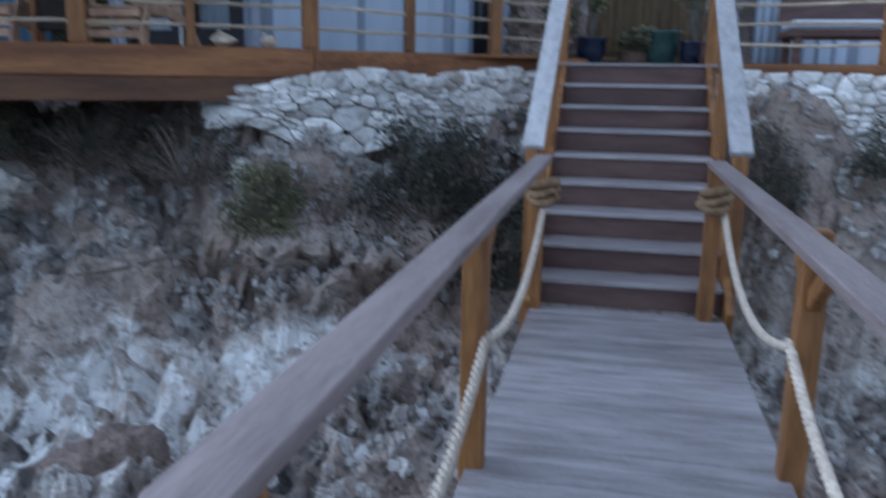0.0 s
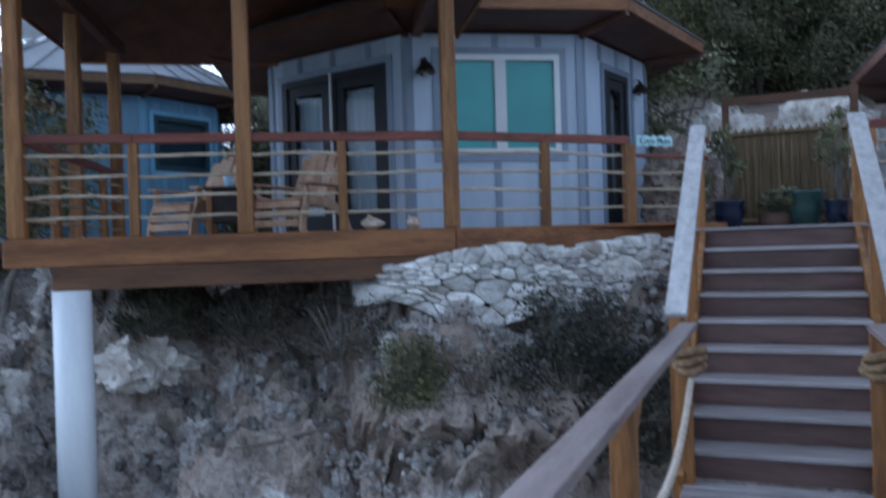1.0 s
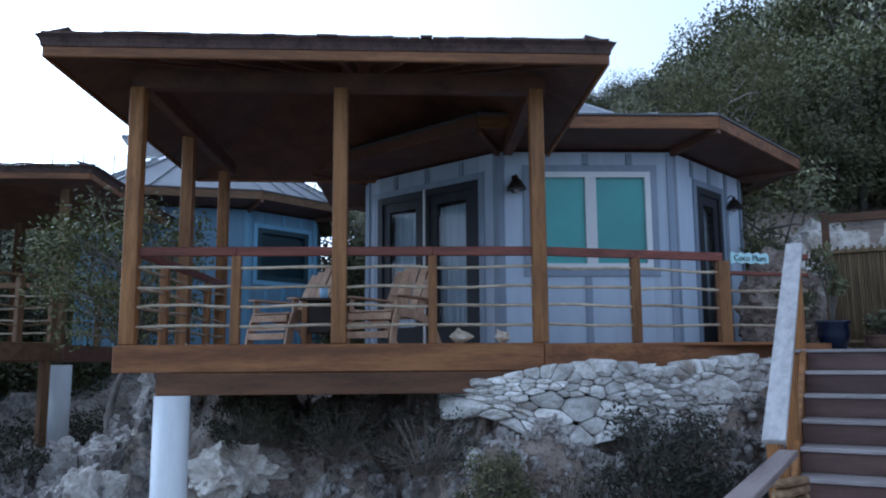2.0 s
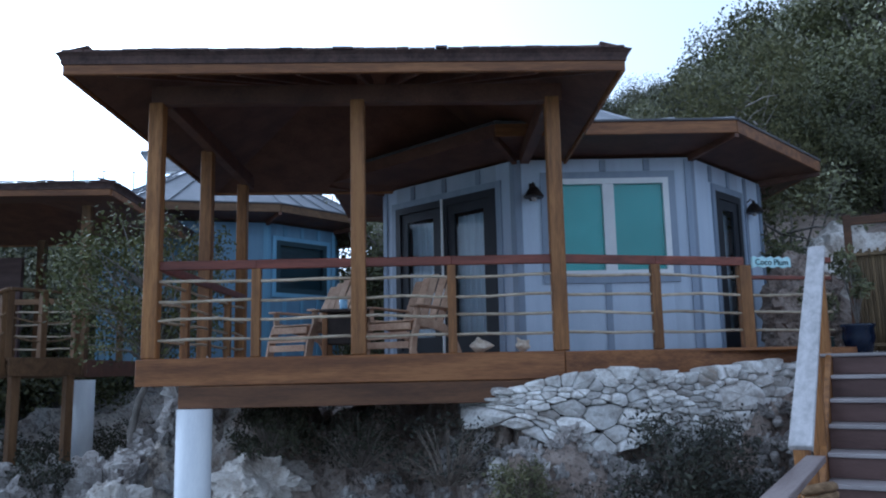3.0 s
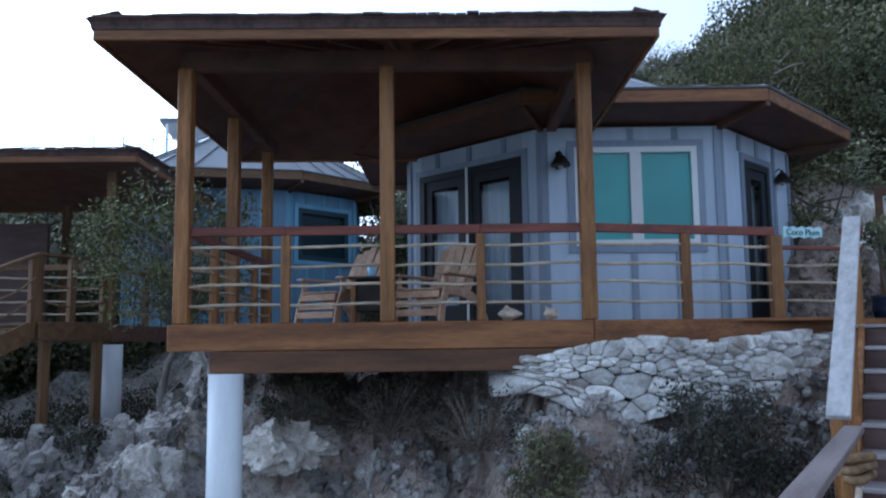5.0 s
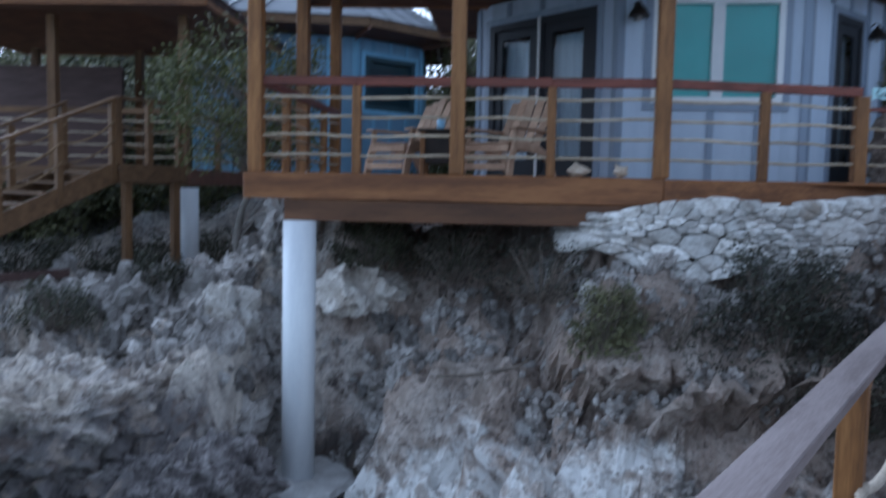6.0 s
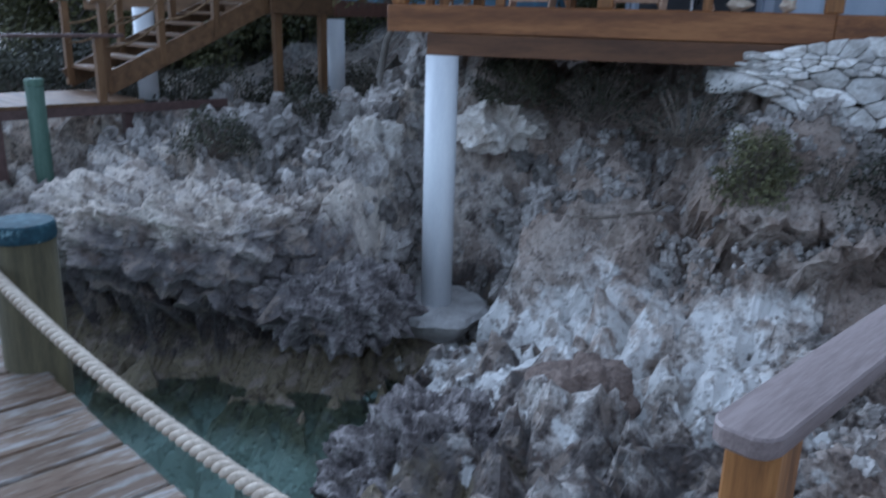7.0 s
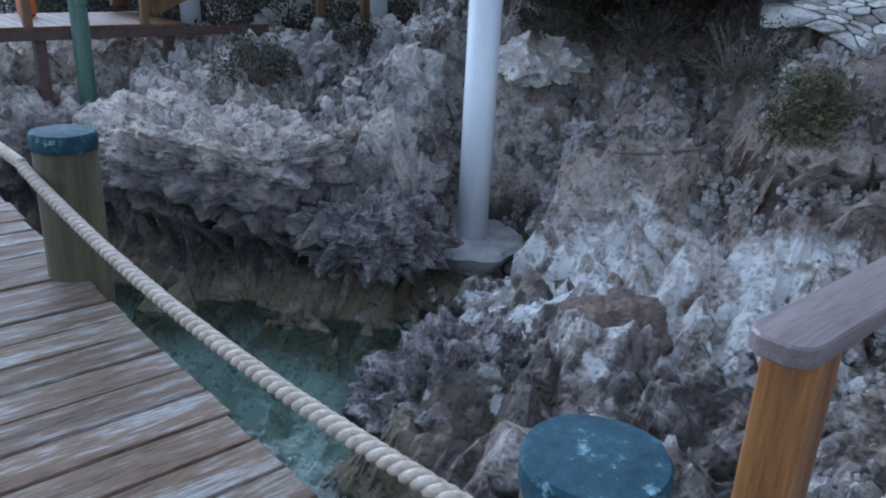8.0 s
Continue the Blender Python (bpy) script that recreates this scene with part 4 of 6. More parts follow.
# ---- cabins ----
CAP_R, CAP_Z, CAP_TIP = 2.0, 5.05, 6.05
DRIP = material("grey_drip_edge", [(0.3, (0.06, 0.06, 0.065)), (0.7, (0.10, 0.10, 0.11))], 3, rough=0.5)
def octagon_cabin(name, m, ring, top, siding, label, doors=(), eave=0.80, peak=6.0, cap=False):
    """An eight-sided cabin of upright boards; ring: plan corners, counter-clockwise seen from above."""
    c = thing(name, m, label, "cabin", "cabins")
    n = len(ring)
    mid = Vector((sum(p[0] for p in ring) / n, sum(p[1] for p in ring) / n, 0))
    for i in range(n):
        p, q = Vector((*ring[i], 0)), Vector((*ring[(i + 1) % n], 0))
        d = (q - p).normalized()
        nrm = Vector((d.y, -d.x, 0))
        L = (q - p).length
        opens = [o for o in doors if o[0] == i]
        made = []
        cuts = sorted(opens, key=lambda o: o[1])

        def slab(a, b, z0, z1):
            if b - a < 0.01 or z1 - z0 < 0.01:
                return
            w = bmesh.new()
            vs = [w.verts.new(p + d * s + nrm * o + Vector((0, 0, z))) for z in (z0, z1) for o in (0, -0.12) for s in (a, b)]
            for f in ((0, 1, 3, 2), (4, 6, 7, 5), (0, 4, 5, 1), (2, 3, 7, 6), (0, 2, 6, 4), (1, 5, 7, 3)):
                w.faces.new([vs[j] for j in f])
            made.append(part("wall_panel", w, siding, c))
        s = 0.0
        for _, a, b, z0, z1, kind in cuts:
            slab(s, a, DECK, top)
            slab(a, b, DECK, z0)
            slab(a, b, z1, top)
            s = b
        slab(s, L, DECK, top)
        wall = made[0]
        # upright battens and a band at the head
        trim = TRIM_BLUE if siding == SIDING_BLUE else TRIM
        bat = mesh_of("batten", box(-0.042, 0.042, -0.012, 0.012, DECK, top - 0.02, 0.003), trim)
        k = 0.0
        while k <= L + 0.001:
            mid_s = min(max(k, 0.035), L - 0.035)
            if not any(a - 0.13 < mid_s < b + 0.13 for _, a, b, *_r in cuts):
                ob = part("batten", bat, None, wall)
                ob.matrix_basis = Matrix.Translation(p + d * mid_s + nrm * 0.013) @ Matrix.Rotation(math.atan2(d.y, d.x), 4, "Z")
            else:
                for _, a, b, z0, z1, kind in cuts:
                    if a - 0.13 < mid_s < b + 0.13:
                        for lo, hi in ((z1 + 0.10, top - 0.02), (DECK, z0 - 0.10)):
                            if hi - lo > 0.08:
                                ob = part("batten", box(-0.042, 0.042, -0.012, 0.012, lo, hi, 0.003), trim, wall)
                                ob.matrix_basis = Matrix.Translation(p + d * mid_s + nrm * 0.013) @ Matrix.Rotation(math.atan2(d.y, d.x), 4, "Z")
            k += L / 4
        for _, a, b, z0, z1, kind in cuts:
            rot = Matrix.Translation(p + nrm * 0.0) @ Matrix.Rotation(math.atan2(d.y, d.x), 4, "Z")
            make_opening(c, rot, a, b, z0, z1, kind, siding)
    # roof: metal cone, boarded soffit, cedar fascia
    far = []
    for x, y in ring:
        v = Vector((x, y, 0)) - mid
        far.append(mid + v * (1 + eave / (v.length * math.cos(math.pi / n))))
    slope, soff = bmesh.new(), bmesh.new()
    for i in range(n):
        a, b = far[i], far[(i + 1) % n]
        slope.faces.new([slope.verts.new(x) for x in (a + Vector((0, 0, top + 0.27)), b + Vector((0, 0, top + 0.27)), mid + Vector((0, 0, peak)))])
        ra, rb = Vector((*ring[i], 0)), Vector((*ring[(i + 1) % n], 0))
        soff.faces.new([soff.verts.new(x) for x in (a + Vector((0, 0, top + 0.10)), b + Vector((0, 0, top + 0.10)), rb + Vector((0, 0, top + 0.04)), ra + Vector((0, 0, top + 0.04)))])
        soff.faces.new([soff.verts.new(x) for x in (ra + Vector((0, 0, top + 0.04)), rb + Vector((0, 0, top + 0.04)), mid + Vector((0, 0, top + 0.04)))])
    rf = part("roof", slope, ROOF_METAL, c, "grey standing-seam metal roof")
    for i in range(n):
        a, b = far[i], far[(i + 1) % n]
        for t in np.linspace(0, 0.999, 5):
            e = a.lerp(b, t)
            hi = mid.lerp(e, 0.0 if t == 0 else 2 * abs(t - 0.5) * 0.1 + 0.45)
            zz = lambda x: top + 0.27 + (peak - top - 0.27) * (1 - (x - mid).length / max(0.01, (e - mid).length))
            part("seam", beam(e + Vector((0, 0, top + 0.285)), hi + Vector((0, 0, zz(hi) + 0.015)), 0.025, 0.03, 0), ROOF_METAL, rf)
        # fascia on the last three sides is coloured darker for the porch roof's shade
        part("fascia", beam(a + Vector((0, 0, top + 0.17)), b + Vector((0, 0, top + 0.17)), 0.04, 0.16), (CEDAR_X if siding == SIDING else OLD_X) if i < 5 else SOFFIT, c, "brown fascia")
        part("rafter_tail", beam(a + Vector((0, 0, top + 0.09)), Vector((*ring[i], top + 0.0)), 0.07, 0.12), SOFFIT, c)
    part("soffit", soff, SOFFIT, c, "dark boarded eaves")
    if cap:
        # a steeper metal cap over the middle of the roof
        top_cone = bmesh.new()
        rim = [top_cone.verts.new((mid.x + CAP_R * math.cos(math.pi / 8 + k * math.pi / 4), mid.y + CAP_R * math.sin(math.pi / 8 + k * math.pi / 4), CAP_Z)) for k in range(8)]
        tip = top_cone.verts.new((mid.x, mid.y, CAP_TIP))
        for k in range(8):
            top_cone.faces.new((rim[k], rim[(k + 1) % 8], tip))
        top_cone.faces.new(rim[::-1])
        cone = part("roof_cap", top_cone, ROOF_METAL, c, "steeper metal roof cap")
        for k in range(8):
            a = math.pi / 8 + k * math.pi / 4
            part("seam", beam((mid.x + CAP_R * math.cos(a), mid.y + CAP_R * math.sin(a), CAP_Z + 0.01), (mid.x, mid.y, CAP_TIP + 0.01), 0.03, 0.03, 0), ROOF_METAL, cone)
    for i in range(n):
        a, b = far[i], far[(i + 1) % n]
        part("drip_edge", beam(a * 1.0 + Vector((0, 0, top + 0.265)), b + Vector((0, 0, top + 0.265)), 0.075, 0.03, 0.004), DRIP, c, "grey metal drip edge")
    return c


def make_opening(parent, rot, a, b, z0, z1, kind, siding):
    def lay(name, bm, mat, par, label="", smooth=False):
        ob = part(name, bm, mat, par, label, smooth)
        ob.matrix_basis = rot
        return ob
    fw = 0.075 if kind == "window" else 0.10
    if kind == "window":
        frame_mat, name = WHITE, "window"
    elif kind == "blind":
        frame_mat, name = BLIND, "window"
    else:
        frame_mat, name = DARK_FRAME, "door"
    bm = bmesh.new()
    for x0, x1, y0, y1 in ((a, a + fw, z0, z1), (b - fw, b, z0, z1), (a + fw, b - fw, z0, z0 + fw), (a + fw, b - fw, z1 - fw, z1)):
        box(x0, x1, -0.06, 0.035 * 1, y0, y1, 0, bm)
    for v in bm.verts:
        v.co.y = -v.co.y
    wn_ = lay(name, bm, frame_mat, parent, {"window": "white-framed twin window", "blind": "dark shuttered window"}.get(kind, "dark-framed glazed door"))
    mids = [(a + b) / 2] if kind in ("window", "double") else []
    cells = []
    edges = [a + fw] + mids + [b - fw]
    for i, (x0, x1) in enumerate(zip(edges, edges[1:])):
        lo = x0 + (0.075 if i else 0.0)
        hi = x1 - (0.075 if i < len(edges) - 2 else 0.0)
        cells.append((lo, hi))
    for x in mids:
        mm = box(x - 0.075, x + 0.075, -0.03, 0.05, z0 + fw, z1 - fw, 0.004)
        ob = part("mullion", mm, WHITE if kind == "window" else DARK_FRAME, wn_)
        if kind == "double":
            ob2 = part("astragal", box(x - 0.012, x + 0.012, -0.065, -0.032, z0 + 0.02, z1, 0.002), WHITE, wn_, "thin white meeting strip")
    st = 0.135 if kind in ("double", "single") else 0.0
    for lo, hi in cells:
        if st:
            sb = bmesh.new()
            for x0, x1, y0, y1 in ((lo, lo + st, z0 + fw, z1 - fw), (hi - st, hi, z0 + fw, z1 - fw), (lo + st, hi - st, z0 + fw, z0 + fw + 0.18), (lo + st, hi - st, z1 - fw - st, z1 - fw)):
                box(x0, x1, -0.01, 0.04, y0, y1, 0, sb)
            part("leaf", sb, DARK_FRAME, wn_, "dark door leaf")
        g = bmesh.new()
        y0, y1 = z0 + fw + (0.18 if st else 0), z1 - fw - st
        g.faces.new([g.verts.new(x) for x in ((lo + st, 0.012, y0), (hi - st, 0.012, y0), (hi - st, 0.012, y1), (lo + st, 0.012, y1))])
        ob = part("pane", mesh_of("pane", g, GLASS, False, False), None, wn_, "glass pane")
        ob.visible_shadow = False
        s = bmesh.new()
        if not st:
            box(lo, hi, 0.05, 0.055, y0, y1, 0, s)
            part("shade", s, TEAL_SHADE if kind == "window" else BLIND, wn_, "roller shade, drawn down")
        else:
            # pale folded sheet stands in for the sky reflected in the door glass
            xs = np.linspace(lo + st * 0.5, hi - st * 0.5, 40)
            front = [(x, 0.14 + 0.02 * math.sin(x * 60), z) for z in (y0, y1 - 0.02) for x in xs]
            vs = [s.verts.new(q) for q in front]
            for i in range(39):
                s.faces.new((vs[i], vs[i + 1], vs[41 + i], vs[40 + i]))
            part("curtain", s, PALE_BLUE, wn_, "pale folded sheet for the sky's reflection in the glass")
    # trim boards round the opening
    tb = bmesh.new()
    for x0, x1, y0, y1 in ((a - 0.09, a - 0.002, z0, z1 + 0.09), (b + 0.002, b + 0.09, z0, z1 + 0.09), (a, b, z1 + 0.002, z1 + 0.09)) + (((a - 0.09, b + 0.09, z0 - 0.09, z0 - 0.002),) if not st else ()):
        box(x0, x1, -0.03, -0.002, y0, y1, 0, tb)
    part("trim", tb, TRIM_BLUE if siding == SIDING_BLUE else TRIM, wn_, "blue-grey trim boards")


RING = [(3.76, 2.6), (6.09, 2.6), (7.68, 4.25), (7.66, 6.55), (6.06, 8.2), (3.74, 8.2), (1.92, 6.55), (1.92, 4.42)]
octagon_cabin("cabin", at(0, 0, 0), RING, 4.22, SIDING, "blue-grey board-and-batten cabin with eight sides", [
    (0, 0.42, 2.02, 2.65, 3.95, "window"), (7, 0.28, 2.26, DECK + 0.02, DECK + 2.25, "double"), (1, 0.68, 1.50, DECK + 0.02, DECK + 2.22, "single")], 0.80, 5.55, True)


# ---- foliage ----
def leafy_mesh(name, mat, centres, per, radius, size, seed, flat=0.75, slim=False):
    """Many small leaves scattered in clumps about the given centres."""
    rnd = random.Random(seed)
    verts, faces = [], []
    for c in centres:
        for k in range(per):
            d = Vector((rnd.gauss(0, 1), rnd.gauss(0, 1), rnd.gauss(0, flat)))
            p = Vector(c) + d.normalized() * radius * rnd.random() ** 0.45
            a = Vector((rnd.gauss(0, 1), rnd.gauss(0, 1), rnd.gauss(0, 1))).normalized()
            b = a.orthogonal().normalized()
            s = size * rnd.uniform(0.6, 1.35)
            i = len(verts)
            if slim:
                verts += [p - a * s * 0.85 - b * s * 0.45, p + a * s * 0.85 - b * s * 0.45, p + b * s * 0.85]
                faces.append((i, i + 1, i + 2))
            else:
                verts += [p - a * s, p + b * s * 0.42, p + a * s, p - b * s * 0.42]
                faces.append((i, i + 1, i + 2, i + 3))
    me = bpy.data.meshes.new(name)
    me.from_pydata(verts, [], faces)
    me.materials.append(mat)
    return me


def make_tree(m, h, spread_r, seed, leaf, label, clumps=26, per=80, size=0.075, lean=0.2, bare=0.45, fork=2, slim=False):
    rnd = random.Random(seed)
    t = thing("tree", m, label, "tree", "trees")
    wood = bmesh.new()
    pts = [Vector((lean * math.sin(k * 0.9 + seed) * k / 6, lean * math.cos(k * 0.7 + seed) * k / 6, -0.3 + h * 0.75 * k / 6)) for k in range(7)]
    r0 = 0.022 * h
    tube(pts, [r0 * (1 - 0.12 * k) for k in range(7)], 7, wood)
    centres = []
    for k in range(clumps):
        base = pts[rnd.randrange(fork, 7)]
        ang, out = rnd.uniform(0, 6.28), spread_r * math.sqrt(rnd.uniform(0.05, 1))
        tip = Vector((math.cos(ang) * out, math.sin(ang) * out, h * rnd.uniform(bare, 1.0) - 0.22 * out))
        midp = base.lerp(tip, 0.5) + Vector((rnd.gauss(0, 0.08), rnd.gauss(0, 0.08), 0.1)) * h * 0.2
        tube([base, midp, tip], [r0 * 0.32, r0 * 0.2, r0 * 0.08], 5, wood)
        centres.append(tip)
    part("trunk", wood, BARK, t, "grey branching trunk", True)
    part("crown", leafy_mesh("crown", leaf, centres, per, spread_r * 0.36, size, seed + 1, slim=slim), None, t, "uneven leafy crown")
    return t


def make_shrub(u, v, z, size, seed, leaf, label, twigs=40, per=26, leaf_size=0.022):
    rnd = random.Random(seed)
    t = thing("shrub", at(u, v, z), label, "shrub", "shrubs on the slope")
    wood, centres = bmesh.new(), []
    for k in range(twigs):
        a, up = rnd.uniform(0, 6.28), rnd.uniform(0.0, 1.0) ** 1.3
        tip = Vector((math.cos(a) * size[0] * (1.1 - up * 0.6) * rnd.uniform(0.4, 1), math.sin(a) * size[1] * (1.1 - up * 0.6) * rnd.uniform(0.4, 1), size[2] * up))
        tube([(tip.x * 0.15, tip.y * 0.15, -0.08), (tip.x * 0.6, tip.y * 0.6, tip.z * 0.55), tip], [0.008, 0.006, 0.003], 4, wood)
        centres.append(tip)
    part("brushwood", wood, TWIG, t, "grey dry twigs")
    part("foliage", leafy_mesh("foliage", leaf, centres, per, min(size) * 0.36, leaf_size, seed + 5), None, t, "small dull-green leaves")
    return t


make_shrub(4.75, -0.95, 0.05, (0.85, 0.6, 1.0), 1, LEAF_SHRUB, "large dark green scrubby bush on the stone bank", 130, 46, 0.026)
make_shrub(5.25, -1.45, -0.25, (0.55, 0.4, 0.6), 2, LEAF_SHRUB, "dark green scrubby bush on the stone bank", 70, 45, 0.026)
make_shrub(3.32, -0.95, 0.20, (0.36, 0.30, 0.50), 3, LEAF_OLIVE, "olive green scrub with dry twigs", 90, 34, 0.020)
# the scrub under the porch also serves to deepen the shade there
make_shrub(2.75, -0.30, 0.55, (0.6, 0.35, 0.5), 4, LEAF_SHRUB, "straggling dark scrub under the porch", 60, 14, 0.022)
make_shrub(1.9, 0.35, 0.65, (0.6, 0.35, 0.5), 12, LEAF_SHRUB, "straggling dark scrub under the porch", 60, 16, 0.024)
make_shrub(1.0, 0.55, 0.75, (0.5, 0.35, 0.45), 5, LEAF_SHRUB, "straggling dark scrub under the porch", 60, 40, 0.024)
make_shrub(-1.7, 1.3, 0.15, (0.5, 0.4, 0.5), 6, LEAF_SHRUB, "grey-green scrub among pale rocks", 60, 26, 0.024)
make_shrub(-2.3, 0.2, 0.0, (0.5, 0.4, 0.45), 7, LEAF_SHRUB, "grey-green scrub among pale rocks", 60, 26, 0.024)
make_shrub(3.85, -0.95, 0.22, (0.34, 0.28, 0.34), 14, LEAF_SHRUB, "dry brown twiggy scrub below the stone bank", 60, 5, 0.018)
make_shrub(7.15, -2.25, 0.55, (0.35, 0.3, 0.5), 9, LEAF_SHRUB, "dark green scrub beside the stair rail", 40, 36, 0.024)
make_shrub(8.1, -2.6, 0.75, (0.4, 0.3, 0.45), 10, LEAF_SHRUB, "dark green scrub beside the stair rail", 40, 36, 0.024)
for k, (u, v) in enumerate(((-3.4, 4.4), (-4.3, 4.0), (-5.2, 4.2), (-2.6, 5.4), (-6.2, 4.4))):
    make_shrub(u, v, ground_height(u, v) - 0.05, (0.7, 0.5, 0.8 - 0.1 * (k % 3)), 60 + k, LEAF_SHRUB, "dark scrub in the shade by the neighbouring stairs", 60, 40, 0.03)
# made-up shrubs, added to darken the bright ground behind the lower dock
for k, (x, y) in enumerate(((-12.4, 4.2), (-13.4, 4.7), (-14.6, 4.5), (-15.8, 5.2), (-13.2, 3.6), (-17.0, 5.0), (-14.6, 3.4))):
    q = MD.inverted() @ Vector((x, y, 0))
    make_shrub(q.x, q.y, max(WATERLINE, ground_height(q.x, q.y)) - 0.05, (1.0, 0.8, 1.0 - 0.1 * (k % 3)), 80 + k, LEAF_SHRUB, "dark scrub added to darken the shore beyond the lower dock", 70, 44, 0.035)

# the hill's wood
first = [make_tree(at(9.0 + 1.2 * k, 12 + k, ground_base(9.0 + 1.2 * k, 12 + k)), 3.6 + 0.5 * k, 1.7 + 0.15 * k, 20 + k, LEAF if k % 2 else LEAF_OLIVE, "dense olive green coastal tree on the hillside", 46, 210, 0.066, 0.2, 0.12, 2, True) for k in range(4)]
def crest_limit(u, v):
    """Wind-clipped canopy: trees stay under a ridge that climbs away from the cabins."""
    bearing = (u - 2.7) / (v + 7.6)
    ridge = 0.345 + 0.46 * max(0.0, bearing - 0.22) if bearing > 0.12 else 9.0
    room = 1.5 + ridge * math.hypot(u - 2.7, v + 7.6) - ground_base(u, v)
    return max(0.2, room / 5.9)


rnd = random.Random(11)
placed = []
tries = 0
while len(placed) < 230 and tries < 6000:
    tries += 1
    u, v = rnd.uniform(-14, 27), rnd.uniform(7.0, 34)
    if u < -3.5:
        if v < 9 or v > 24 or (u > -7.0 and v < 16):
            continue
    elif u < 3.0 and 14.8 < v < 20:
        pass
    elif u < 8.5:
        if v < 12.5 + 0.9 * (8.5 - u):
            continue
    elif v < 8.2:
        continue
    if any((u - a) ** 2 + (v - b) ** 2 < 1.9 for a, b in placed):
        continue
    placed.append((u, v))
    src = first[rnd.randrange(4)]
    c = copy_thing(src, at(u, v, ground_base(u, v) - 0.1, rnd.uniform(0, 360)))
    c.scale = (min(crest_limit(u, v), (1.7 if u > 2.7 + 0.40 * (v + 7.6) else 1.0) * rnd.uniform(0.75, 1.1) * (1.0 if u < -3.5 else 0.5 if u < 8.5 or v < 13 else 0.5 if u < 11 else 0.68 if u < 14 else 1.0)),) * 3
for k, t in enumerate(first):
    t.scale = (min(0.75, crest_limit(9.0 + 1.2 * k, 12 + k)),) * 3
make_tree(at(-1.05, 2.5, 0.3), 3.2, 0.98, 41, LEAF_BRIGHT, "slender olive green tree beside the porch", 64, 170, 0.029, 0.3, 0.50, 4)
make_tree(at(8.35, 4.9, ground_base(8.35, 4.9)), 3.6, 0.95, 43, LEAF, "green tree by the cabin's corner", 22, 90, 0.06, 0.15, 0.55)
make_shrub(1.55, 9.2, 1.35, (0.9, 0.6, 2.4), 16, LEAF, "tall green shrub between the cabins", 150, 60, 0.05)
make_tree(at(1.25, 13.4, 1.3), 5.0, 1.3, 46, LEAF, "green tree between the cabins", 70, 130, 0.06, 0.2, 0.15)
make_tree(at(1.45, 10.6, 1.3), 4.4, 1.5, 45, LEAF, "green tree between the cabins", 60, 110, 0.06, 0.2, 0.15)

# ---- dry-laid stone banks ----
STONES = stone_meshes("stone", STONE, 14, 5)


def clip_cell(poly, mx, my, nx, ny):
    """Keep the part of a polygon on the near side of the line through (mx, my) with normal (nx, ny)."""
    out = []
    for k, a in enumerate(poly):
        b = poly[(k + 1) % len(poly)]
        da, db = (a[0] - mx) * nx + (a[1] - my) * ny, (b[0] - mx) * nx + (b[1] - my) * ny
        if da <= 0:
            out.append(a)
        if da * db < 0:
            t = da / (da - db)
            out.append((a[0] + (b[0] - a[0]) * t, a[1] + (b[1] - a[1]) * t))
    return out


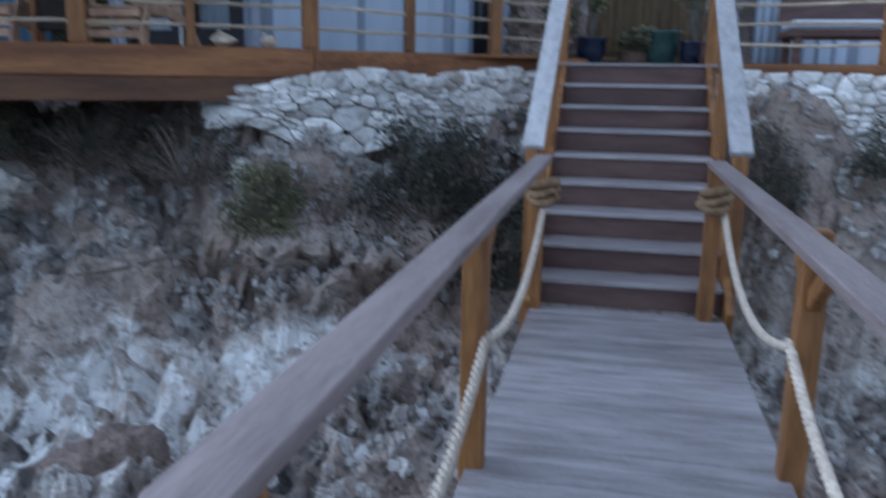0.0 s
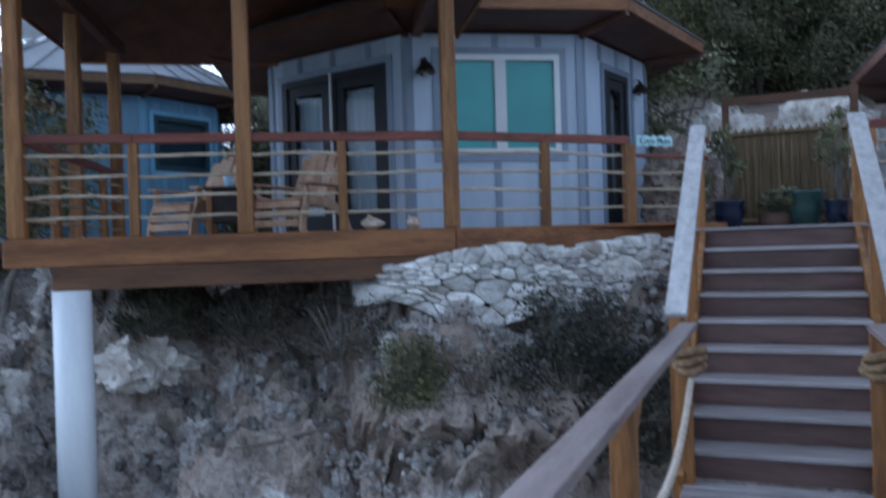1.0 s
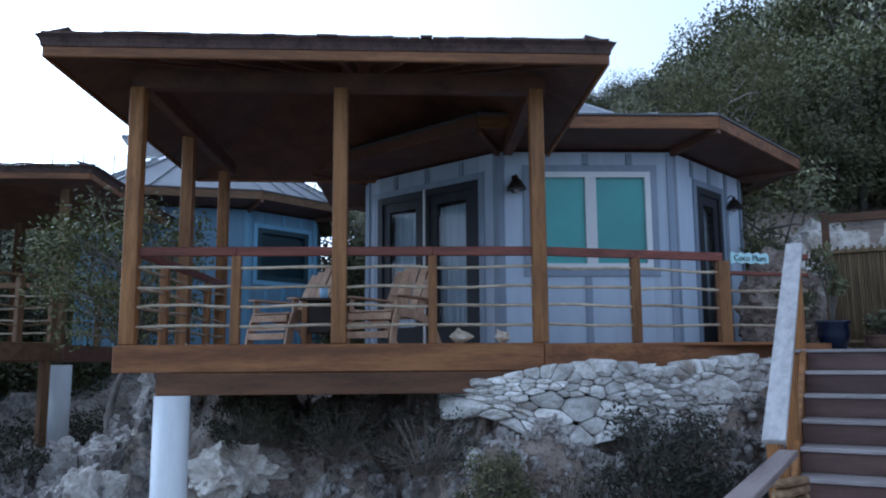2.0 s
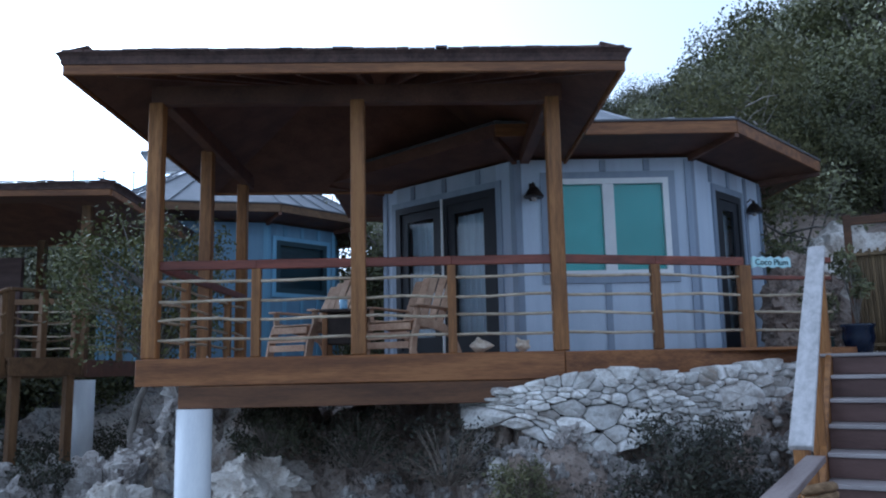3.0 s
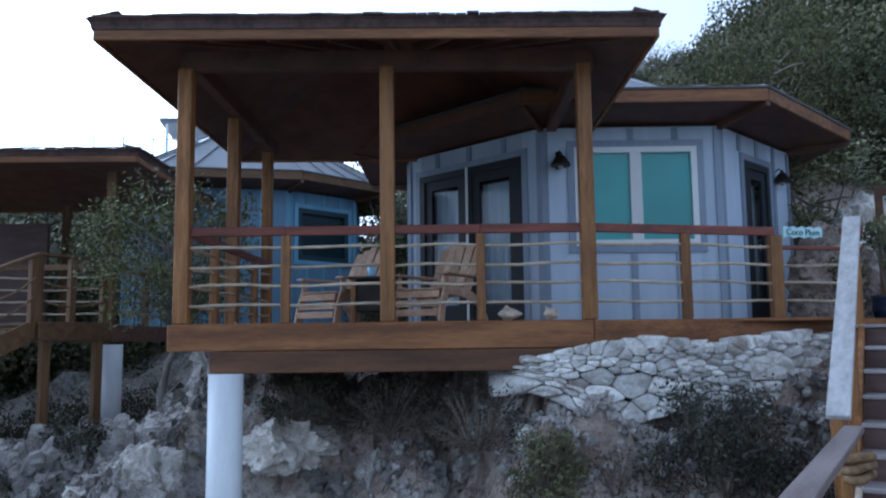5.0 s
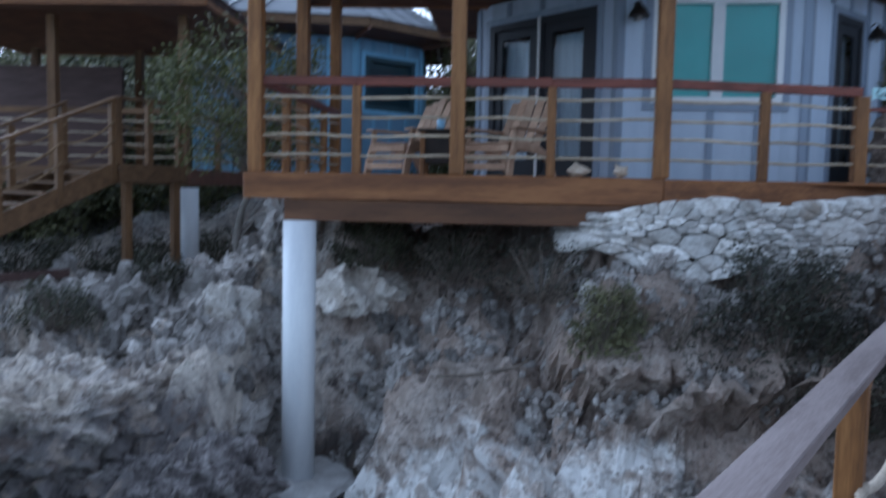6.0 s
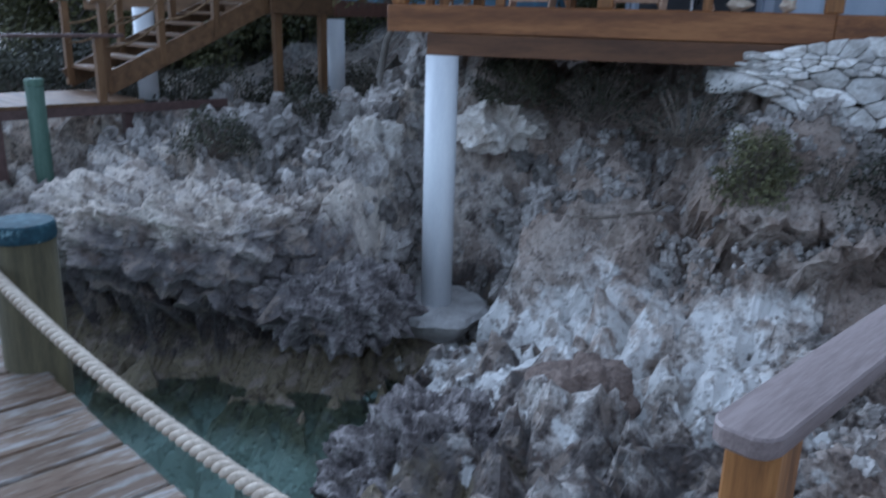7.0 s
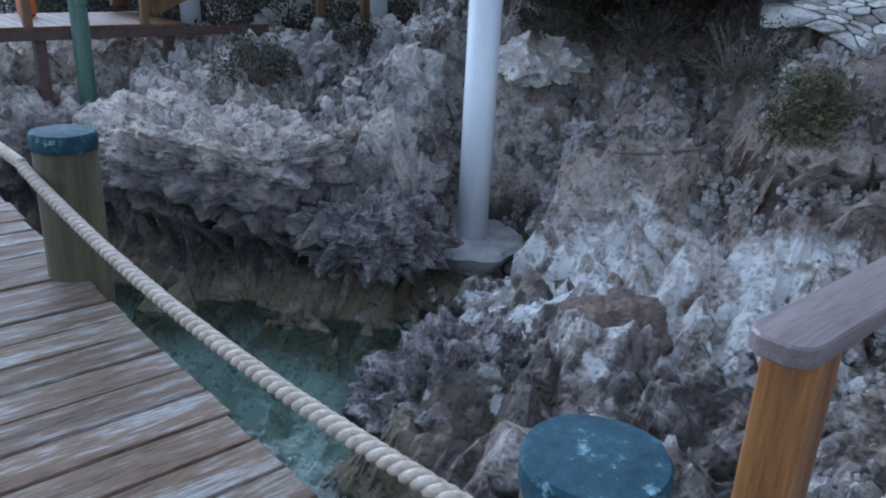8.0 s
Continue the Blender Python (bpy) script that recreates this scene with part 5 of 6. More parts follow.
def stone_bank(label, place, length, height, seed, small, large, proud, cap=True):
    """A dry-laid face: fitted stones of mixed sizes, wider than high, each with a domed, chipped front."""
    rnd = random.Random(seed)
    b = thing("stone_bank", pose(0, 0, 0), label, "stone wall", kind="structure")
    squash, seeds = 1.8, []
    for _ in range(5000):
        x, y = rnd.uniform(0, length), rnd.uniform(0, height)
        big = max(0.0, noise.noise(Vector((x * 1.7, y * 3.0, seed)))) * 2.2 * (1 - 0.75 * smooth(0.6, 1.0, y / height))
        r = small + (large - small) * min(1.0, big + 0.12 * rnd.random())
        if all(math.hypot(x - p, (y - q) * squash) > 0.5 * (r + s) for p, q, s in seeds):
            seeds.append((x, y, r))
    for x, y, r in seeds:
        poly = [(max(-0.05, x - r * 1.3), y - r), (min(length + 0.05, x + r * 1.3), y - r), (min(length + 0.05, x + r * 1.3), y + r), (max(-0.05, x - r * 1.3), y + r)]
        for p, q, s in seeds:
            if (p, q) != (x, y) and math.hypot(p - x, q - y) < 2.6 * large:
                dx, dy = p - x, (q - y) * squash ** 2
                w = r / (r + s)
                poly = clip_cell(poly, x + (p - x) * w, y + (q - y) * w, dx, dy)
                if len(poly) < 3:
                    break
        if len(poly) < 3:
            continue
        # two rounds of corner cutting, then a joint all round
        for _ in range(2):
            poly = [c for k, a in enumerate(poly) for c in ((a[0] * 0.84 + poly[(k + 1) % len(poly)][0] * 0.16, a[1] * 0.84 + poly[(k + 1) % len(poly)][1] * 0.16), (a[0] * 0.16 + poly[(k + 1) % len(poly)][0] * 0.84, a[1] * 0.16 + poly[(k + 1) % len(poly)][1] * 0.84))]
            if len(poly) > 9:
                break
        cx, cy = sum(a[0] for a in poly) / len(poly), sum(a[1] for a in poly) / len(poly)
        wide = max(a[0] for a in poly) - min(a[0] for a in poly)
        if wide < 0.035:
            continue
        out = rnd.uniform(0.3, 1.0) * proud
        tilt, lean = rnd.uniform(-0.25, 0.25), rnd.uniform(-0.15, 0.35)
        bm, rings = bmesh.new(), []
        for shrink, depth in ((0.80, -0.16), (0.985, -0.02), (0.93, out * 0.60), (0.62, out)):
            ring = []
            for px, py in poly:
                qx, qy = cx + (px - cx) * shrink, cy + (py - cy) * shrink
                d = depth + ((px - cx) * tilt + (py - cy) * lean) * shrink + 0.026 * noise.noise(Vector((px * 14, py * 14, depth * 30 + seed)))
                spot, nrm = place(qx / length, qy / height)
                ring.append(bm.verts.new(spot + nrm * d))
            rings.append(ring)
        n = len(poly)
        for u, v in zip(rings, rings[1:]):
            for k in range(n):
                bm.faces.new((u[k], u[(k + 1) % n], v[(k + 1) % n], v[k]))
        spot, nrm = place(cx / length, cy / height)
        peak = bm.verts.new(spot + nrm * (out + rnd.uniform(-0.004, 0.014)))
        for k in range(n):
            bm.faces.new((rings[-1][k], rings[-1][(k + 1) % n], peak))
        bm.faces.new(rings[0][::-1])
        part("stone", bm, STONE, b)
    if cap:
        x = 0.0
        while x < length:
            w = rnd.uniform(0.10, 0.26)
            spot, nrm = place((x + w / 2) / length, 1.0)
            ob = part("cap_stone", STONES[rnd.randrange(14)], None, b)
            ob.matrix_world = Matrix.Translation(spot - nrm * rnd.uniform(0.02, 0.10) + Vector((0, 0, 0.012))) @ Matrix.Rotation(math.atan2(nrm.y, nrm.x) + math.pi / 2 + rnd.uniform(-0.25, 0.25), 4, "Z") @ Matrix.Rotation(rnd.uniform(-0.12, 0.12), 4, "Y") @ Matrix.Diagonal((w * 1.05, 0.24, rnd.uniform(0.035, 0.065), 1))
            x += w
    return b


def bank_line(s):
    """Plan line of the porch bank's foot, bulging towards the sea."""
    u = 2.94 + 3.85 * s
    return u, -0.40 - 0.20 * math.sin(math.pi * min(1, s * 1.15)) + 0.25 * max(0, u - 3.87) + 0.5 * smooth(0.12, 0.0, s)


def porch_bank(s, t):
    u, front = bank_line(s)
    lo = 0.84 + 0.20 * smooth(0.30, 0, s) + 0.03 * math.sin(s * 17)
    top = 1.24 + 0.13 * smooth(-0.02, 0.30, s) + 0.05 * smooth(0.4, 0.9, s)
    u2, front2 = bank_line(s + 0.01)
    nrm = (MD.to_3x3() @ Vector((front2 - front, -(u2 - u), 0.0004))).normalized()
    return MD @ Vector((u, front + 0.17 * t, lo + (top - lo) * t)), nrm


stone_bank("dry-laid bank of pale fitted fieldstones under the porch", porch_bank, 3.9, 0.56, 3, 0.075, 0.42, 0.075)
core = bmesh.new()
cv = []
for k in range(3):
    row = []
    for i in range(33):
        p, nrm = porch_bank(i / 32, k / 2)
        row.append(core.verts.new(p - nrm * 0.085))
    cv.append(row)
for a, b in zip(cv, cv[1:]):
    for i in range(32):
        core.faces.new((a[i], a[i + 1], b[i + 1], b[i]))
structure("bank_fill", core, SOIL, "dark earth fill between the bank's stones", "earth")


def right_bank(s, t):
    n = Vector((0.03, -1, 0.35)).normalized()
    return Vector((0.80 + 3.3 * s, 7.90 - 0.75 * (1 - t), 0.30 + 1.12 * t)), n


stone_bank("rough bank of pale fieldstones below the second deck", right_bank, 3.3, 1.3, 8, 0.08, 0.26, 0.12)

# rubble on the slope
rnd = random.Random(17)


CHUNKS = []
for k in range(6):
    CHUNKS.append(mesh_of("chunk", boulder((0.55, 0.45, 0.36), 50 + k, 3, 0.95, 2.0), STONE))


def scatter(u0, u1, v0, v1, count, s0, s1):
    verts, faces = [], []
    for k in range(count):
        u, v = rnd.uniform(u0, u1), rnd.uniform(v0, v1)
        z = ground_height(u, v)
        if z < WATERLINE:
            continue
        s = rnd.uniform(s0, s1) * (1 if rnd.random() < 0.85 else 1.8)
        src = CHUNKS[rnd.randrange(6)] if s > 0.13 else STONES[rnd.randrange(14)]
        r = Euler((rnd.uniform(0, 6), rnd.uniform(0, 6), rnd.uniform(0, 6))).to_matrix() @ Matrix.Diagonal((s, s * rnd.uniform(0.6, 1), s * rnd.uniform(0.5, 0.9)))
        o, i = Vector((u, v, z + s * 0.14)), len(verts)
        verts += [o + r @ x.co for x in src.vertices]
        faces += [[i + j for j in p.vertices] for p in src.polygons]
    return verts, faces


def rubble(name, label, mat, areas):
    vs, fs = [], []
    for a in areas:
        v, f = scatter(*a)
        i = len(vs)
        vs += v
        fs += [[i + j for j in p] for p in f]
    me = bpy.data.meshes.new(name)
    me.from_pydata(vs, [], fs)
    me.materials.append(mat)
    ob = new(name, me)
    ob.matrix_world = MD
    return tagged(ob, label, "rubble", "", "stuff")


RUBBLE = material("limestone_rubble", [(0.3, (0.30, 0.27, 0.25)), (0.5, (0.52, 0.48, 0.45)), (0.7, (0.74, 0.71, 0.68))], 5, (1, 1, 1), 0.95, 0.5, 40, island=True)
rubble("rubble", "loose pale limestone chips and cobbles strewn on the slope", RUBBLE, [
    (-4.0, 0.2, -0.1, 4.0, 700, 0.07, 0.26), (-2.7, 0.0, 0.6, 3.4, 420, 0.14, 0.34), (-0.3, 3.2, -0.2, 0.9, 160, 0.06, 0.2), (2.6, 5.2, -1.3, -0.5, 1100, 0.025, 0.085), (3.0, 6.4, -0.75, -0.2, 350, 0.05, 0.14), (3.4, 6.2, -4.5, -1.6, 700, 0.03, 0.11), (6.6, 10, -4.0, -1.5, 500, 0.04, 0.14), (-0.4, 1.6, -0.4, 1.2, 90, 0.05, 0.2), (-1.3, 0.05, -0.3, 0.9, 90, 0.10, 0.30)])

# the bleached branch lying on the slope
branch = new("branch", mesh_of("branch", tube([(-0.42, 0.02, -0.02), (-0.2, -0.03, 0.0), (0.05, 0.02, 0.03), (0.3, 0.0, 0.10), (0.42, 0.02, 0.17)], [0.012, 0.017, 0.018, 0.016, 0.011], 7), TWIG, True))
branch.matrix_world = at(2.25, -0.62, -0.17)
tagged(branch, "bleached dead branch lying on the rock", "branch")


# ---- porch furniture ----
def lounge_chair(u, v, turn, label):
    c = thing("lounge_chair", at(u, v, DECK, turn), label, "chair", "porch lounge chairs")
    # reclined back of slats
    for k in range(5):
        x = -0.25 + 0.125 * k
        part("back_slat", beam((x, 0.12, 0.34), (x, 0.52, 0.98 + 0.04 * (2 - abs(k - 2))), 0.112, 0.022), CHAIR, c)
    for k in range(6):
        y = -0.52 + 0.115 * k
        part("seat_slat", box(-0.29, 0.29, y - 0.048, y + 0.048, 0.385 - 0.013 * k, 0.405 - 0.013 * k, 0.004), CHAIR, c)
    for s in (-1, 1):
        x = 0.33 * s
        arch = bmesh.new()
        pts = [(x, -0.62, 0.0), (x, -0.58, 0.20), (x, -0.50, 0.38), (x, -0.2, 0.37), (x, 0.1, 0.33), (x, 0.34, 0.24), (x, 0.52, 0.0)]
        for p, q in zip(pts, pts[1:]):
            beam(p, q, 0.03, 0.11, 0, arch)
        part("side_frame", arch, CHAIR, c)
        part("arm", box(x - 0.07, x + 0.07, -0.58, 0.28, 0.56, 0.585, 0.006), CHAIR, c)
        part("arm_post", beam((x, -0.50, 0.38), (x, -0.50, 0.56), 0.03, 0.09), CHAIR, c)
    for k in range(3):
        part("front_slat", box(-0.30, 0.30, -0.66 + 0.02 * k, -0.64 + 0.02 * k, 0.07 + 0.11 * k, 0.15 + 0.11 * k, 0.004), CHAIR, c)
    c.scale = (0.84, 0.84, 0.84)
    return c


lounge_chair(2.46, 0.75, -30, "tan teak reclining lounge chair on the porch")
lounge_chair(1.42, 1.15, -34, "tan teak reclining lounge chair set further back")


def side_table(u, v):
    t = thing("side_table", at(u, v, DECK), "small dark wooden side table between the chairs", "table")
    part("tabletop", box(-0.25, 0.25, -0.25, 0.25, 0.44, 0.47, 0.006), DARK_GLASSY, t)
    for x in (-0.2, 0.2):
        for y in (-0.2, 0.2):
            part("leg", box(x - 0.025, x + 0.025, y - 0.025, y + 0.025, 0, 0.44, 0.003), CEDAR_Z, t)
    part("shelf", box(-0.19, 0.19, -0.19, 0.19, 0.12, 0.40, 0.004), DARK_GLASSY, t)
    return t


side_table(1.75, 0.62)
CUP = material("pale_blue_cup", [(0.3, (0.25, 0.42, 0.6)), (0.7, (0.35, 0.55, 0.72))], 4, rough=0.3, bump=0.02)
cup = new("cup", mesh_of("cup", lathe([(0.03, 0), (0.04, 0.02), (0.045, 0.11), (0.038, 0.11), (0.02, 0.03)], 16), CUP, True))
cup.matrix_world = at(1.72, 0.58, DECK + 0.47)
tagged(cup, "pale blue cup on the side table", "cup")


def conch(u, v, turn, size):
    bm = bmesh.new()
    n, rings = 18, 14
    last = []
    for i in range(rings):
        t = i / (rings - 1)
        r = 0.5 * math.sin(math.pi * min(1, t * 1.02)) ** 0.8 * (1.15 - 0.55 * t)
        ring = []
        for k in range(n):
            a = 2 * math.pi * k / n
            spike = 1 + 1.0 * max(0, math.cos(5 * a + 2.0 * t)) ** 8 * math.exp(-((t - 0.38) / 0.14) ** 2)
            ring.append(bm.verts.new((t * 1.7 - 0.85, r * spike * math.cos(a), 0.42 + r * spike * math.sin(a) * 0.85)))
        if last:
            for k in range(n):
                bm.faces.new((last[k], last[(k + 1) % n], ring[(k + 1) % n], ring[k]))
        last = ring
    for v_ in bm.verts:
        v_.co *= size
    ob = new("conch_shell", mesh_of("conch_shell", bm, SHELL))
    ob.matrix_world = at(u, v, DECK, turn)
    return tagged(ob, "pale cream conch shell on the porch floor edge", "shell", "conch shells")


conch(3.12, 0.16, 15, 0.155)
conch(3.52, 0.16, 70, 0.145)


def sconce(spot, turn):
    s = thing("wall_lantern", MD @ pose(*spot, 0, 0, turn), "dark iron lantern on the cabin wall", "lamp", "wall lanterns")
    part("backplate", box(-0.05, 0.05, -0.02, 0.0, -0.14, 0.14, 0.006), IRON, s)
    part("arm", tube([(0, -0.02, 0.06), (0, -0.12, 0.13), (0, -0.17, 0.08)], 0.012, 8), IRON, s)
    hood = lathe([(0.15, -0.12), (0.155, -0.10), (0.07, 0.03), (0.03, 0.06), (0.02, 0.1)], 16)
    for v_ in hood.verts:
        v_.co += Vector((0, -0.17, 0.0))
    part("hood", hood, IRON, s)
    bulb = lathe([(0.03, -0.17), (0.045, -0.13), (0.03, -0.09)], 12)
    for v_ in bulb.verts:
        v_.co += Vector((0, -0.17, 0.0))
    part("bulb", bulb, CONCRETE, s)
    s.scale = (0.85, 0.85, 0.85)
    return s


sconce((3.98, 2.585, 3.78), 0)
sconce((7.30, 3.90, 3.78), 46)

# the name board on the rail
sg = thing("sign", at(EN[0] + 0.02, EN[1] - 0.07, DECK + RH - 0.06, 14), "small pale aqua driftwood name sign", "sign")
sb = bmesh.new()
prof = [(0.06 + 0.46 * k / 14, 0.055 + 0.012 * math.sin(k * 2.1)) for k in range(15)]
top_v = [(x, h) for x, h in prof]
ring = [(x, h) for x, h in top_v] + [(x, -0.05 + 0.010 * math.sin(i * 1.7)) for i, (x, h) in enumerate(reversed(top_v))]
fr_v = [sb.verts.new((x, 0, z)) for x, z in ring]
bk_v = [sb.verts.new((x, 0.022, z)) for x, z in ring]
sb.faces.new(fr_v)
sb.faces.new(bk_v[::-1])
for i in range(len(ring)):
    j = (i + 1) % len(ring)
    sb.faces.new((fr_v[i], bk_v[i], bk_v[j], fr_v[j]))
part("board", sb, SIGN_BLUE, sg)
tx = bpy.data.curves.new("lettering", "FONT")
tx.body, tx.size, tx.extrude, tx.align_x, tx.align_y = "Coco Plum", 0.088, 0.002, "CENTER", "CENTER"
tx.materials.append(SIGN_INK)
tob = new("lettering", tx)
tob.parent = sg
tob.matrix_basis = pose(0.29, -0.004, 0.0, 90, 0, 0)


# ---- the landing: fence, pots, rock ----
def bamboo_fence():
    f = thing("bamboo_fence", pose(0.3, 10.9, LANDING), "brown cane screen fence between dark posts", "fence")
    cane = [mesh_of("cane", tube([(0, 0, 0), (0.004, 0, 0.4), (-0.003, 0, 0.8), (0, 0, 1.2 + 0.03 * i)], 0.016, 6), BAMBOO, True) for i in range(3)]
    for k in range(44):
        ob = part("cane", cane[k % 3], None, f)
        ob.location = (-0.68 + 0.0315 * k, 0.01 * math.sin(k * 2.7), 0.05)
    for z in (0.12, 1.24):
        part("batten", box(-0.7, 0.72, -0.045, -0.018, z - 0.02, z + 0.02, 0.003), BAMBOO, f)
    for x in (-0.74, 0.76):
        part("post", box(x - 0.045, x + 0.045, -0.045, 0.045, 0, 1.75, 0.006), GIRDER, f)
    part("lintel", box(-0.72, 0.74, -0.03, 0.03, 1.62, 1.72, 0.006), GIRDER, f)
    return f


bamboo_fence()


def pot(x, y, r, h, mat, label, leaves=None, tall=0.4, seed=1):
    p = thing("plant_pot", pose(x, y, LANDING), label, "plant pot", "pots on the landing")
    part("pot", lathe([(r * 0.68, 0), (r * 0.95, h * 0.55), (r * 0.9, h * 0.85), (r, h * 0.93), (r, h), (r * 0.86, h), (r * 0.8, h * 0.9)], 22), mat, p, "", True)
    part("soil", lathe([(r * 0.84, h * 0.86), (r * 0.84, h * 0.9)], 18), SOIL, p)
    if leaves:
        rnd_ = random.Random(seed)
        stems, cs = bmesh.new(), []
        for k in range(12):
            a = rnd_.uniform(0, 6.28)
            tip = Vector((math.cos(a) * r * rnd_.uniform(0.2, 1.3), math.sin(a) * r * rnd_.uniform(0.2, 1.3), h + tall * rnd_.uniform(0.3, 1)))
            tube([(0, 0, h * 0.85), (tip.x * 0.4, tip.y * 0.4, (h + tip.z) / 2), tip], [0.008, 0.006, 0.003], 4, stems)
            cs.append(tip)
        part("stem", stems, BARK, p)
        part("foliage", leafy_mesh("foliage", leaves, cs, 40, 0.10, 0.035, seed), None, p)
    return p


pot(-0.36, 9.35, 0.17, 0.32, BLUE_POT, "cobalt blue glazed pot with a tall dark plant", LEAF, 0.8, 3)
pot(0.12, 9.55, 0.20, 0.16, CLAY, "low bowl of small green plants", LEAF_OLIVE, 0.25, 4)
pot(0.42, 9.5, 0.21, 0.40, GREEN_POT, "green celadon glazed pot")
pot(0.72, 9.3, 0.12, 0.28, BLUE_POT, "small cobalt blue glazed pot")
pot(-0.75, 9.6, 0.15, 0.2, GREEN_POT, "green planter with leafy plants", LEAF_OLIVE, 0.5, 6)
pot(0.80, 9.9, 0.2, 0.3, CLAY, "terracotta pot with a tall leafy plant", LEAF_OLIVE, 1.1, 7)
put_rock("boulder", 7.6, 3.0, 2.0, (0.5, 0.45, 0.9), 21, "pale grey limestone outcrop behind the landing", 0, 5, 0.4, 1.6)
put_rock("boulder", 8.9, 4.2, 2.6, (0.9, 0.6, 0.9), 22, "white limestone outcrop above the cane fence", 0, 5, 0.4, 1.6, CREAM_ROCK)
put_rock("boulder", 10.4, 3.6, 2.7, (1.1, 0.7, 0.8), 23, "white limestone outcrop above the cane fence", 30, 5, 0.4, 1.6, CREAM_ROCK)


# ---- the second deck beside the landing ----
def second_deck():
    d = thing("second_deck", pose(0.9, 8.1, LANDING + 0.03), "second plank deck with driftwood railing beside the landing", "deck", kind="structure")
    pm = mesh_of("plank", box(0, 4.2, -0.068, 0.068, -0.03, 0, 0.004), CEDAR_X)
    for k in range(24):
        part("plank", pm, None, d).location = (0, 0.08 + 0.143 * k, 0)
    part("fascia", box(0.0, 4.2, -0.045, 0.0, -0.26, -0.01, 0.005), CEDAR_X, d)
    r = thing("porch_railing", pose(0.9, 8.1, LANDING + 0.03), "railing of driftwood sticks on the second deck", "railing", "porch railings")
    for a, b, s in (((0.02, 0.05), (1.45, 0.05), 300), ((1.45, 0.05), (2.9, 0.05), 310), ((2.9, 0.05), (4.2, 0.05), 320)):
        rail_bay(r, a, b, s)
    for x in (0.02, 1.45, 2.9, 4.15):
        part("post", box(x - 0.05, x + 0.05, 0.0, 0.1, 0, RH - 0.09, 0.005), CEDAR_Z, r)
    b = thing("bench", pose(2.6, 9.6, LANDING + 0.03), "dark wooden daybed with pale cushions", "bench")
    part("seat", box(-0.9, 0.9, -0.35, 0.35, 0.30, 0.38, 0.01), RISER, b)
    part("cushion", box(-0.86, 0.86, -0.33, 0.33, 0.38, 0.48, 0.03), PALE_BLUE, b, "pale cushion")
    for x in (-0.8, 0.8):
        for y in (-0.3, 0.3):
            part("leg", box(x - 0.04, x + 0.04, y - 0.04, y + 0.04, 0, 0.3, 0.004), RISER, b)
    part("backrest", beam((-0.9, 0.34, 0.66), (0.9, 0.34, 0.66), 0.05, 0.4), RISER, b)


second_deck()
octagon_cabin("cabin", pose(2.95, 11.7, 0, 0, 0, 4), [(0.0, 0.0), (2.3, 0.0), (3.9, 1.6), (3.9, 3.9), (2.3, 5.5), (0.0, 5.5), (-0.4, 3.9), (-0.4, 1.6)], 4.0, SIDING, "blue-grey boarded cabin behind the second deck", [
    (0, 0.5, 1.9, DECK + 0.02, DECK + 2.05, "double")])


# ---- the neighbouring porch, its stairs and the blue cabin ----
MN = pose(-10.72, 7.50, 0, 0, 0, 33)
ND = 1.75


